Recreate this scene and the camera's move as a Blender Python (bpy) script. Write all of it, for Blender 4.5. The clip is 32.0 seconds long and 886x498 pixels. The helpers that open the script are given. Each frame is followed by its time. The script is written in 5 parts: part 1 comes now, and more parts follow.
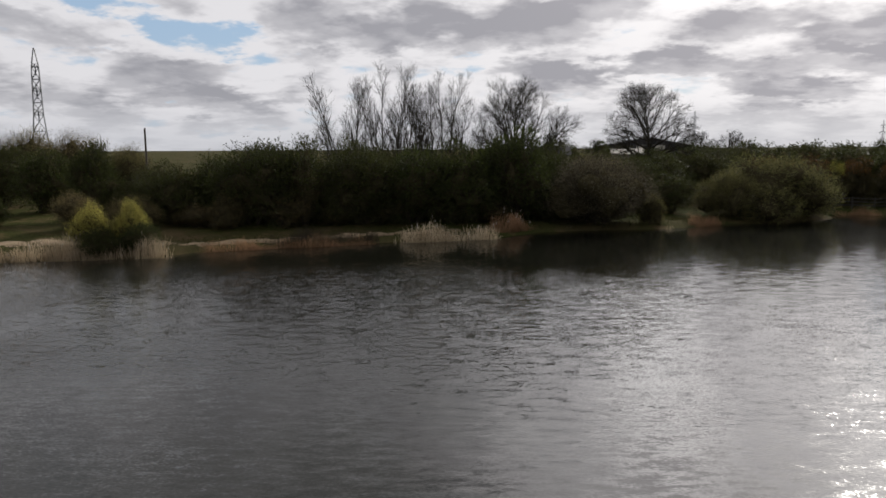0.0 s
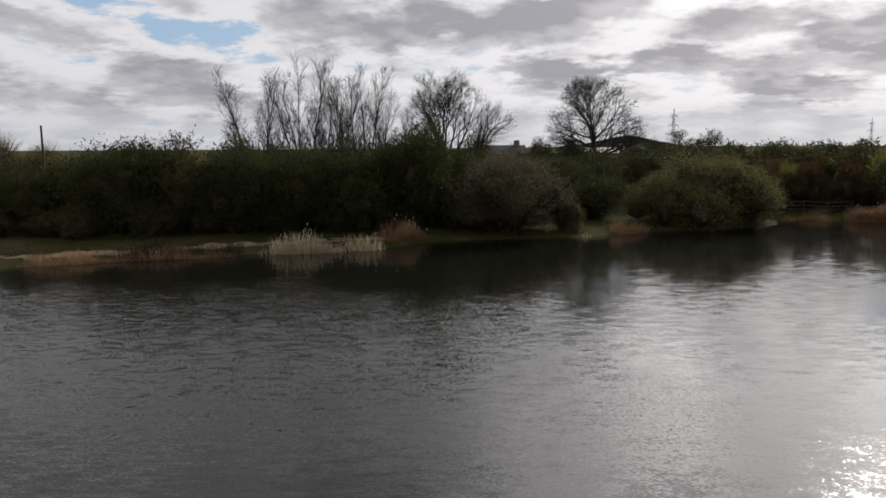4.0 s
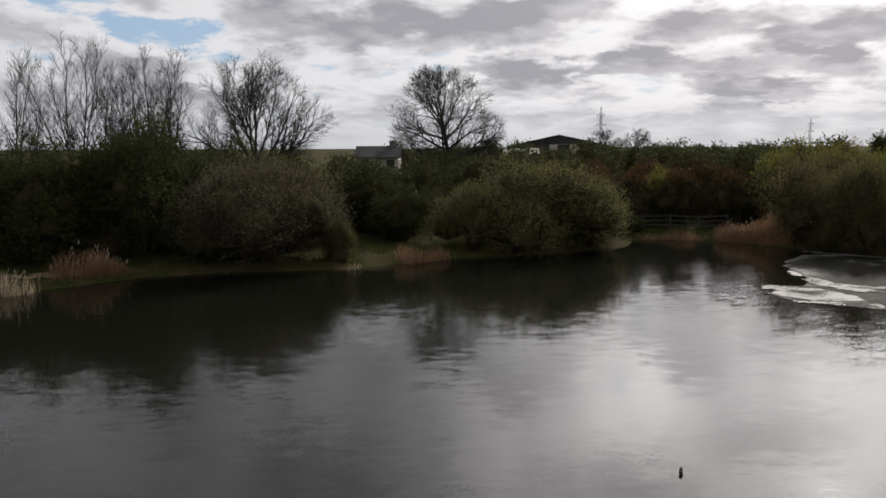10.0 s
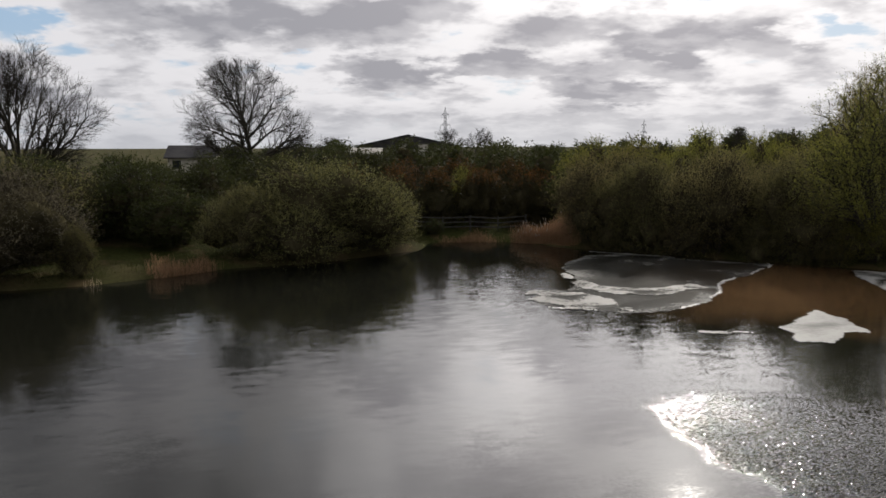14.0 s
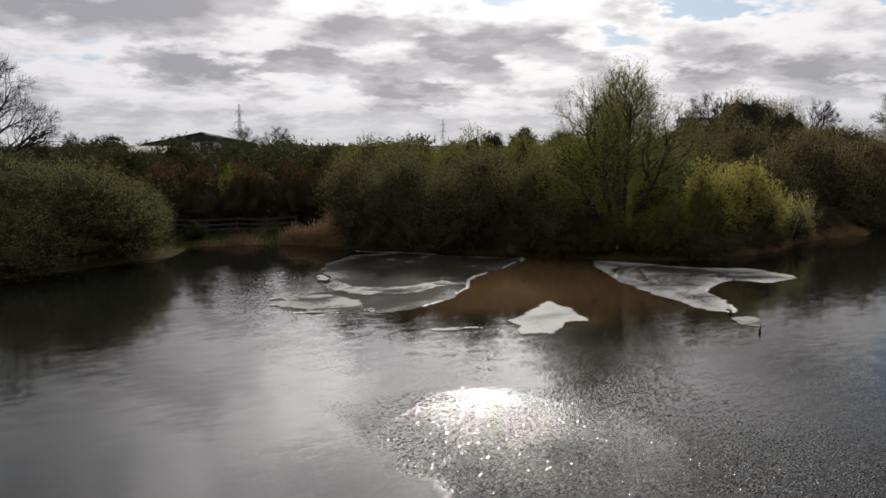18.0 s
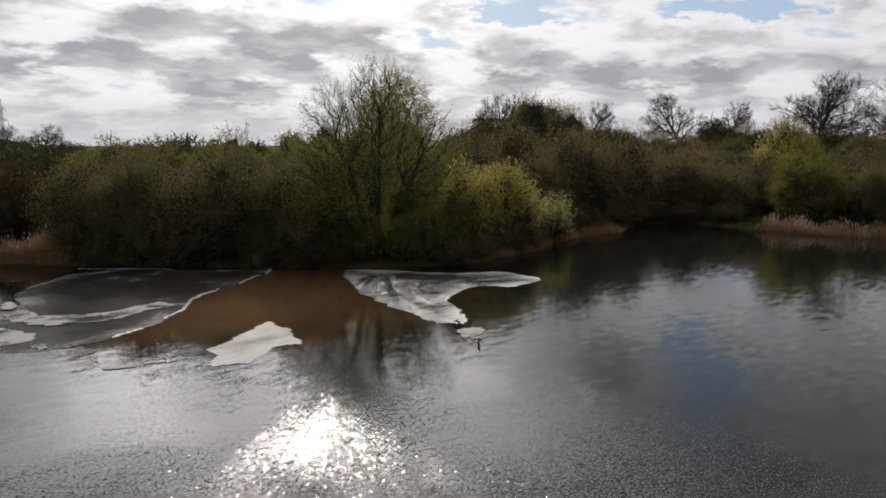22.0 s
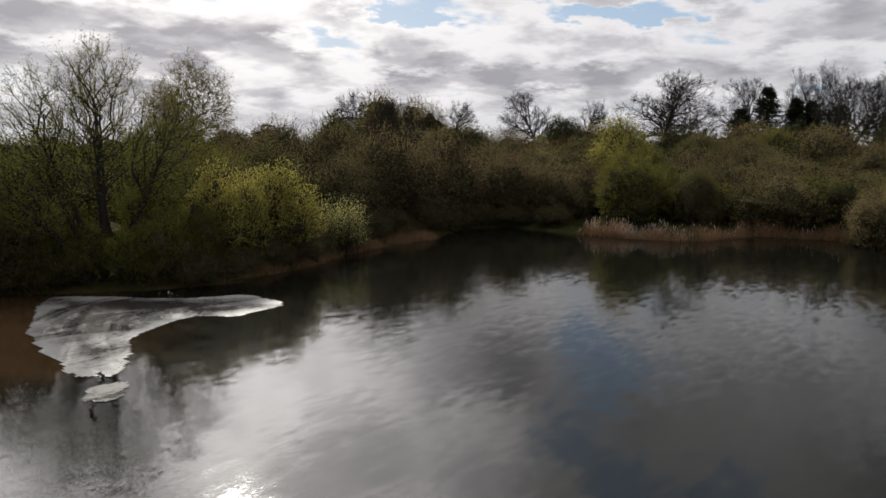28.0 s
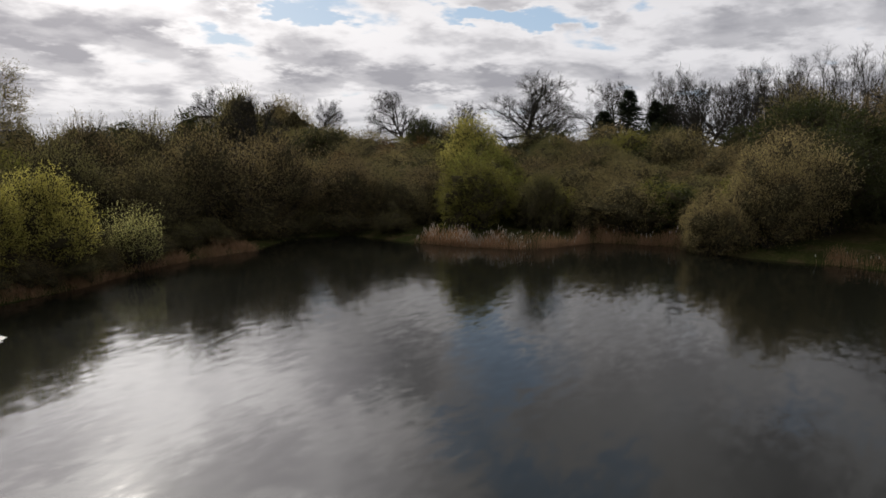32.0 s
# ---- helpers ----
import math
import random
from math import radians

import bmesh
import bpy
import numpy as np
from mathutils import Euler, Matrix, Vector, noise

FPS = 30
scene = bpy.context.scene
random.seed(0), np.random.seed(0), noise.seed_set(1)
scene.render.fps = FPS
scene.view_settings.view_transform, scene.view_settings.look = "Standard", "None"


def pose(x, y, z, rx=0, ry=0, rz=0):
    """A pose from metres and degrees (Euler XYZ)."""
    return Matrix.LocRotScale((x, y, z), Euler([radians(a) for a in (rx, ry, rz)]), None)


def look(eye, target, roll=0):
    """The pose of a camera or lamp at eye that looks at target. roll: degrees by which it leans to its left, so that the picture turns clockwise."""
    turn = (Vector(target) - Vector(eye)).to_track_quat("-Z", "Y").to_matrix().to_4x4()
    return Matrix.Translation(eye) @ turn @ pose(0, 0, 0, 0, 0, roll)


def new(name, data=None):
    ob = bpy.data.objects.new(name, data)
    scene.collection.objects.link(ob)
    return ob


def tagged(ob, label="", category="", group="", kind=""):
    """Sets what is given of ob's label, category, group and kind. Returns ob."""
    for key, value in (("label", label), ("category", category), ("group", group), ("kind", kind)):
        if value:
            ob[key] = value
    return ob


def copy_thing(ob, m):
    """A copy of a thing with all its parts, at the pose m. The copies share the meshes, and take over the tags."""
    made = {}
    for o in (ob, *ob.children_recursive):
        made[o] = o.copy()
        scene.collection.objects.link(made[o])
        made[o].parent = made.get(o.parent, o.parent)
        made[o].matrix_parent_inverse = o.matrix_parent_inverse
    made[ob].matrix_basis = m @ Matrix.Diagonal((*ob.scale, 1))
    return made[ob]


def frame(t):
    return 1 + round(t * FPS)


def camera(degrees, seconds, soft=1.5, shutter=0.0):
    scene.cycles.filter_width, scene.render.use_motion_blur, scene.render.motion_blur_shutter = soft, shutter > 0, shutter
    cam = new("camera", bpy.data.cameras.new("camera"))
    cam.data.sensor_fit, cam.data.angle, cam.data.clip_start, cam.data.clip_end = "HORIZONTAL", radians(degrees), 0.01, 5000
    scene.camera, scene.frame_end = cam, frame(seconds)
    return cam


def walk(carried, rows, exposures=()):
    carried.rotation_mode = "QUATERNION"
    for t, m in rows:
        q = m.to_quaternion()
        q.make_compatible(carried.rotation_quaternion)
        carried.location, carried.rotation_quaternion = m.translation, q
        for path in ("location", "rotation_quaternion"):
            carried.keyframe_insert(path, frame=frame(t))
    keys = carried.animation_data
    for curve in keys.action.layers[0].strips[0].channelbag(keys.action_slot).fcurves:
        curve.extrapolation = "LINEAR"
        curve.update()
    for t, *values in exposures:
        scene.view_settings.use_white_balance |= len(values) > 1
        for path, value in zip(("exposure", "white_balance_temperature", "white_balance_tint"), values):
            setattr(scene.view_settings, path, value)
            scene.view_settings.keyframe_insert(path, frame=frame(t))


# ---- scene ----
cam = camera(62.58, 32.0, 1.6)

PATH = [
    (0, (0.000, 0.000, 7.002), (-0.001, 9.906, 5.633), -0.27),
    (0.5, (1.129, 0.738, 6.984), (1.129, 10.644, 5.611), -0.24),
    (1, (2.231, 1.474, 6.968), (2.232, 11.379, 5.592), -0.21),
    (1.5, (3.295, 2.202, 6.954), (3.295, 12.107, 5.577), -0.24),
    (2, (4.327, 2.944, 6.943), (4.326, 12.849, 5.566), -0.29),
    (2.5, (5.346, 3.730, 6.937), (5.341, 13.635, 5.557), -0.28),
    (3, (6.383, 4.576, 6.941), (6.378, 14.480, 5.562), -0.29),
    (3.5, (7.440, 5.536, 6.953), (7.429, 15.440, 5.571), -0.29),
    (5.5, (11.855, 9.958, 7.004), (11.835, 19.861, 5.620), -0.30),
    (6, (12.951, 11.156, 7.014), (12.928, 21.060, 5.632), -0.30),
    (6.5, (14.048, 12.411, 7.018), (14.019, 22.315, 5.637), -0.31),
    (7, (15.189, 13.681, 7.019), (15.152, 23.585, 5.638), -0.30),
    (7.5, (16.391, 14.945, 7.017), (16.349, 24.849, 5.637), -0.30),
    (8, (17.663, 16.208, 7.017), (17.642, 26.113, 5.638), -0.32),
    (8.5, (18.999, 17.428, 7.017), (19.035, 27.333, 5.641), -0.28),
    (9, (20.338, 18.534, 7.021), (20.490, 28.438, 5.648), -0.21),
    (9.5, (21.626, 19.480, 7.029), (21.897, 29.380, 5.650), -0.19),
    (10, (22.809, 20.262, 7.042), (23.241, 30.157, 5.658), -0.22),
    (10.5, (23.905, 20.926, 7.058), (24.534, 30.809, 5.673), -0.23),
    (11, (24.890, 21.476, 7.069), (25.712, 31.345, 5.683), -0.23),
    (11.5, (25.759, 21.913, 7.071), (26.783, 31.763, 5.684), -0.24),
    (12, (26.538, 22.246, 7.067), (27.793, 32.069, 5.678), -0.24),
    (12.5, (27.224, 22.495, 7.054), (28.717, 32.284, 5.663), -0.24),
    (13, (27.821, 22.665, 7.035), (29.549, 32.416, 5.644), -0.25),
    (13.5, (28.320, 22.744, 7.019), (30.292, 32.448, 5.627), -0.21),
    (15.5, (29.859, 22.637, 6.984), (32.897, 32.061, 5.585), 0.02),
    (16, (30.263, 22.596, 6.972), (33.647, 31.901, 5.568), 0.04),
    (16.5, (30.677, 22.588, 6.962), (34.407, 31.759, 5.556), 0.05),
    (17, (31.126, 22.601, 6.959), (35.166, 31.639, 5.553), 0.06),
    (17.5, (31.616, 22.651, 6.960), (35.931, 31.561, 5.553), 0.04),
    (18, (32.146, 22.712, 6.961), (36.725, 31.490, 5.550), 0.03),
    (18.5, (32.720, 22.761, 6.958), (37.565, 31.394, 5.547), 0.06),
    (19, (33.332, 22.800, 6.960), (38.437, 31.282, 5.550), 0.09),
    (19.5, (33.961, 22.856, 6.968), (39.322, 31.178, 5.558), 0.08),
    (20, (34.636, 22.902, 6.982), (40.254, 31.053, 5.571), 0.04),
    (20.5, (35.338, 22.937, 6.999), (41.194, 30.919, 5.589), -0.01),
    (21, (36.052, 22.936, 7.011), (42.141, 30.743, 5.603), -0.03),
    (21.5, (36.784, 22.925, 7.019), (43.105, 30.545, 5.610), -0.04),
    (22, (37.535, 22.929, 7.028), (44.088, 30.350, 5.616), -0.06),
    (22.5, (38.337, 22.917, 7.036), (45.093, 30.153, 5.624), -0.04),
    (23, (39.168, 22.897, 7.037), (46.073, 29.991, 5.621), -0.03),
    (23.5, (40.012, 22.892, 7.033), (47.061, 29.843, 5.621), -0.03),
    (24, (40.859, 22.907, 7.028), (48.068, 29.692, 5.620), -0.04),
    (24.5, (41.727, 22.890, 7.020), (49.048, 29.555, 5.612), -0.07),
    (25, (42.592, 22.826, 7.009), (50.001, 29.392, 5.603), -0.06),
    (25.5, (43.419, 22.703, 6.995), (50.913, 29.172, 5.585), -0.06),
    (27.5, (46.467, 22.127, 6.939), (53.971, 28.585, 5.529), -0.10),
    (28, (47.244, 22.002, 6.934), (54.746, 28.462, 5.524), -0.09),
    (28.5, (48.032, 21.894, 6.939), (55.536, 28.352, 5.529), -0.09),
    (29, (48.838, 21.790, 6.947), (56.394, 28.187, 5.538), -0.10),
    (29.5, (49.660, 21.651, 6.959), (57.280, 27.973, 5.550), -0.05),
    (30, (50.459, 21.481, 6.977), (58.181, 27.676, 5.568), -0.01),
    (30.5, (51.232, 21.283, 7.001), (59.098, 27.296, 5.594), 0.03),
    (31, (51.981, 21.070, 7.025), (60.018, 26.853, 5.621), 0.06),
    (31.5, (52.714, 20.847, 7.046), (60.903, 26.412, 5.643), 0.11),
    (32, (53.448, 20.603, 7.060), (61.779, 25.953, 5.656), 0.19),
]
walk(cam, [(t, look(eye, target, roll)) for t, eye, target, roll in PATH])

# ---------------------------------------------------------------- sky and sun
SUN_AZ, SUN_EL = radians(32.5), radians(30.2)
SUN_DIR = Vector((math.sin(SUN_AZ) * math.cos(SUN_EL), math.cos(SUN_AZ) * math.cos(SUN_EL), math.sin(SUN_EL)))


class Nodes:
    """Small wrapper for writing node trees in one line per node."""

    def __init__(self, tree):
        self.tree = tree
        tree.nodes.clear()

    def add(self, kind, ins=None, **props):
        n = self.tree.nodes.new(kind)
        for k, v in props.items():
            setattr(n, k, v)
        for k, v in (ins or {}).items():
            self.put(n.inputs[k], v)
        return n

    def put(self, socket, v):
        if isinstance(v, bpy.types.NodeSocket):
            self.tree.links.new(v, socket)
        elif isinstance(v, bpy.types.Node):
            self.tree.links.new(v.outputs[0], socket)
        else:
            socket.default_value = v

    def math(self, op, a, b=0.0, c=0.0, clamp=False):
        return self.add("ShaderNodeMath", {0: a, 1: b, 2: c}, operation=op, use_clamp=clamp)

    def mix(self, f, a, b, blend="MIX"):
        n = self.add("ShaderNodeMix", data_type="RGBA", blend_type=blend)
        self.put(n.inputs[0], f)
        self.put(n.inputs[6], a)
        self.put(n.inputs[7], b)
        return n.outputs[2]

    def noise(self, vec, scale, detail=4.0, rough=0.55, distort=0.0):
        ins = {"Scale": scale, "Detail": detail, "Roughness": rough, "Distortion": distort}
        if vec is not None:
            ins["Vector"] = vec
        return self.add("ShaderNodeTexNoise", ins).outputs[0]

    def step(self, v, lo, hi, a=0.0, b=1.0):
        return self.add("ShaderNodeMapRange", {0: v, 1: lo, 2: hi, 3: a, 4: b}, interpolation_type="SMOOTHSTEP").outputs[0]


def rgb(r, g, b):
    return (r, g, b, 1.0)


def toward_way(azimuth, height):
    a, e = radians(azimuth), radians(height)
    return (math.sin(a) * math.cos(e), math.cos(a) * math.cos(e), math.sin(e))


# the clouds and clear gaps that stand out: azimuth, height, half widths (degrees), and how much thicker or thinner there
DECKS = [
    (2.5, 9.6, 9.5, 2.6, 0.20), (-6, 8.3, 5, 1.4, 0.12), (8, 5.6, 8, 1.1, 0.13), (-19, 3.6, 8, 0.9, 0.10), (17, 8.6, 5, 1.6, 0.10),
    (24, 9.0, 6, 1.7, 0.14), (30.5, 7.2, 3.6, 2.4, 0.14), (16, 6.0, 7, 0.9, 0.12), (24, 4.2, 6, 1.0, 0.13), (47, 6.3, 6, 0.9, 0.12),
    (56, 5.2, 9, 1.0, 0.12), (77, 8.2, 8, 2.0, 0.15),
    (-19, 8.2, 5, 1.9, -0.21), (-25.5, 10.4, 5, 1.2, -0.18), (39.7, 7.9, 3.2, 1.2, -0.17), (46, 9.7, 3.4, 0.9, -0.22), (63, 9.6, 8, 1.0, -0.24), (61, 20, 5, 9, -0.22),
]


def make_world():
    world = bpy.data.worlds.new("cloudy_sky")
    scene.world = world
    world.use_nodes = True
    k = Nodes(world.node_tree)
    way = k.add("ShaderNodeTexCoord").outputs["Generated"]
    xyz = k.add("ShaderNodeSeparateXYZ", {0: way})
    up = k.math("MAXIMUM", xyz.outputs[2], 0.0)
    lift = k.math("ADD", up, 0.22)
    flat = k.add("ShaderNodeCombineXYZ", {0: k.math("DIVIDE", xyz.outputs[0], lift), 1: k.math("DIVIDE", xyz.outputs[1], lift), 2: 0.37})
    sky = k.add("ShaderNodeTexSky", sky_type="NISHITA", sun_disc=False, sun_elevation=SUN_EL, sun_rotation=SUN_AZ)
    blue = k.add("ShaderNodeVectorMath", {0: sky.outputs[0], 3: 0.085}, operation="SCALE").outputs[0]
    blue = k.mix(0.7, blue, rgb(0.37, 0.52, 0.72))
    # heaps of cloud, and the same heaps a little nearer the zenith for their lit upper edges
    broad = k.noise(flat, 0.8, 2.0, 0.5, 0.2)
    heaps = k.noise(flat, 3.4, 6.0, 0.52, 0.1)
    above = k.noise(k.add("ShaderNodeVectorMath", {0: flat, 3: 0.955}, operation="SCALE").outputs[0], 3.4, 4.0, 0.5, 0.15)
    puffs = k.noise(flat, 15.0, 5.0, 0.6, 0.3)
    # azimuth and height in degrees, with ragged bounds
    fray = k.add("ShaderNodeTexNoise", {"Vector": flat, "Scale": 5.0, "Detail": 4.0, "Roughness": 0.6}).outputs[1]
    fray = k.add("ShaderNodeVectorMath", {0: fray, 1: (0.5, 0.5, 0.5)}, operation="SUBTRACT")
    polar = k.add("ShaderNodeCombineXYZ", {0: k.math("MULTIPLY", k.math("ARCTAN2", xyz.outputs[0], xyz.outputs[1]), 57.296), 1: k.math("MULTIPLY", k.math("ARCSINE", xyz.outputs[2]), 57.296)})
    polar = k.add("ShaderNodeVectorMath", {0: fray, 1: (14.0, 5.0, 0.0), 2: polar}, operation="MULTIPLY_ADD")
    tide = 0.0
    for azimuth, height, wide, tall, amount in DECKS:
        off = k.add("ShaderNodeVectorMath", {0: polar, 1: (1 / wide, 1 / tall, 0), 2: (-azimuth / wide, -height / tall, 0)}, operation="MULTIPLY_ADD")
        tide = k.math("ADD", tide, k.step(k.add("ShaderNodeVectorMath", {0: off}, operation="LENGTH").outputs["Value"], 0.25, 1.25, amount, 0.0))
    # clearer overhead to the east
    east = k.add("ShaderNodeVectorMath", {0: way, 1: toward_way(78, 34)}, operation="DOT_PRODUCT").outputs["Value"]
    tide = k.math("SUBTRACT", tide, k.step(east, math.cos(radians(30)), math.cos(radians(8)), 0.0, 0.05))
    cover = k.math("ADD", k.math("ADD", heaps, k.math("MULTIPLY", k.math("SUBTRACT", broad, 0.5), 0.25)), tide)
    mask = k.step(cover, 0.27, 0.41)
    relief = k.math("ADD", k.math("MULTIPLY", k.math("SUBTRACT", above, heaps), 0.9), k.math("MULTIPLY", k.math("SUBTRACT", puffs, 0.5), 0.16))
    thick = k.math("MULTIPLY", k.math("ADD", k.step(k.math("ADD", cover, relief), 0.42, 0.62), k.step(cover, 0.46, 0.86)), 0.5)
    thick = k.math("MULTIPLY", thick, 1.25, clamp=True)
    facing = k.add("ShaderNodeVectorMath", {0: way, 1: SUN_DIR}, operation="DOT_PRODUCT").outputs["Value"]
    toward = k.math("MAXIMUM", facing, 0.0)
    wide, close = k.math("POWER", toward, 7.0), k.math("POWER", toward, 26.0)
    dark = k.mix(wide, rgb(0.335, 0.34, 0.375), rgb(0.45, 0.435, 0.465))
    pale = k.mix(wide, rgb(0.74, 0.74, 0.77), rgb(1.16, 1.13, 1.12))
    cloud = k.mix(thick, pale, dark)
    cloud = k.mix(close, cloud, k.mix(thick, rgb(1.35, 1.31, 1.29), rgb(0.74, 0.71, 0.72)))
    # brighter overhead towards the sun, dull behind
    dull = k.step(facing, -0.25, 0.62, 0.78, 1.0)
    bright = k.add("ShaderNodeVectorMath", {0: way, 1: toward_way(28.5, 33)}, operation="DOT_PRODUCT").outputs["Value"]
    over = k.step(up, 0.15, 0.32)
    high = k.math("ADD", k.math("MULTIPLY", over, k.math("SUBTRACT", k.step(bright, 0.865, 0.985, 0.0, 3.2), k.step(east, 0.35, 0.9, 0.02, 0.44))), 1.0)
    gain = k.math("MULTIPLY", dull, high)
    cloud = k.mix(1.0, cloud, k.add("ShaderNodeCombineXYZ", {n: k.math("MULTIPLY", gain, (1.014, 1.0, 0.995)[n]) for n in range(3)}).outputs[0], "MULTIPLY")
    glow = k.math("ADD", k.math("MULTIPLY", high, 0.45), 0.55)
    blue = k.mix(1.0, blue, k.add("ShaderNodeCombineXYZ", {n: glow for n in range(3)}).outputs[0], "MULTIPLY")
    both = k.mix(mask, blue, cloud)
    both = k.mix(k.math("MULTIPLY", k.math("POWER", toward, 90.0), 0.3), both, rgb(3.0, 2.9, 2.8))
    haze = k.step(up, 0.0, 0.075, 0.75, 0.0)
    hazed = k.mix(haze, both, k.mix(wide, rgb(0.56, 0.57, 0.61), rgb(0.82, 0.79, 0.785)))
    k.add("ShaderNodeOutputWorld", {0: k.add("ShaderNodeBackground", {0: hazed, 1: 1.0})})


make_world()
sun = new("sun", bpy.data.lights.new("sun", "SUN"))
sun.data.energy, sun.data.angle, sun.data.color = 2.6, radians(0.6), (1.0, 0.95, 0.87)
sun.matrix_world = look((0, 0, 60), Vector((0, 0, 60)) - SUN_DIR)


# ---------------------------------------------------------------- materials
def material(name):
    m = bpy.data.materials.new(name)
    m.use_nodes = True
    return m, Nodes(m.node_tree)


def finish(k, shader):
    k.add("ShaderNodeOutputMaterial", {0: shader})


def leaf_material(name, a, b, c, glow_share=0.4, rough=0.6):
    """Leaves from colour a to b leaf by leaf, c on some plants; they let some light through."""
    m, k = material(name)
    isl = k.add("ShaderNodeNewGeometry").outputs["Random Per Island"]
    rnd = k.add("ShaderNodeObjectInfo").outputs["Random"]
    pos = k.add("ShaderNodeTexCoord").outputs["Object"]
    col = k.mix(k.step(isl, 0.0, 1.0, 0.15, 0.8), rgb(*a), rgb(*b))
    col = k.mix(k.math("MULTIPLY", rnd, 0.6), col, rgb(*c))
    col = k.mix(k.step(k.noise(pos, 0.7, 3.0), 0.45, 0.7, 0.0, 0.5), col, rgb(*[v * 0.6 for v in a]))
    body = k.add("ShaderNodeBsdfPrincipled", {"Base Color": col, "Roughness": rough, "Specular IOR Level": 0.08})
    thin = k.add("ShaderNodeBsdfTranslucent", {0: col})
    finish(k, k.add("ShaderNodeMixShader", {0: glow_share, 1: body, 2: thin}))
    return m


def bark_material(name, a, b):
    m, k = material(name)
    pos = k.add("ShaderNodeTexCoord").outputs["Object"]
    grain = k.noise(pos, 9.0, 6.0, 0.65)
    col = k.mix(k.step(grain, 0.35, 0.7), rgb(*a), rgb(*b))
    col = k.mix(k.math("MULTIPLY", k.noise(pos, 1.3, 2.0), 0.5), col, rgb(0.028, 0.030, 0.018))
    bump = k.add("ShaderNodeBump", {"Strength": 0.5, "Distance": 0.03, "Height": grain})
    finish(k, k.add("ShaderNodeBsdfPrincipled", {"Base Color": col, "Roughness": 0.9, "Specular IOR Level": 0.15, "Normal": bump.outputs[0]}))
    return m


def plain_material(name, a, b, rough=0.7, scale=2.0, metal=0.0, bump=0.2, gloss=0.5):
    m, k = material(name)
    pos = k.add("ShaderNodeTexCoord").outputs["Object"]
    n1, n2 = k.noise(pos, scale, 5.0, 0.6), k.noise(pos, scale * 7, 4.0, 0.6)
    col = k.mix(k.step(k.math("ADD", k.math("MULTIPLY", n1, 0.65), k.math("MULTIPLY", n2, 0.35)), 0.38, 0.62), rgb(*a), rgb(*b))
    bm = k.add("ShaderNodeBump", {"Strength": bump, "Distance": 0.02, "Height": n2})
    finish(k, k.add("ShaderNodeBsdfPrincipled", {"Base Color": col, "Roughness": rough, "Metallic": metal, "Specular IOR Level": gloss, "Normal": bm.outputs[0]}))
    return m


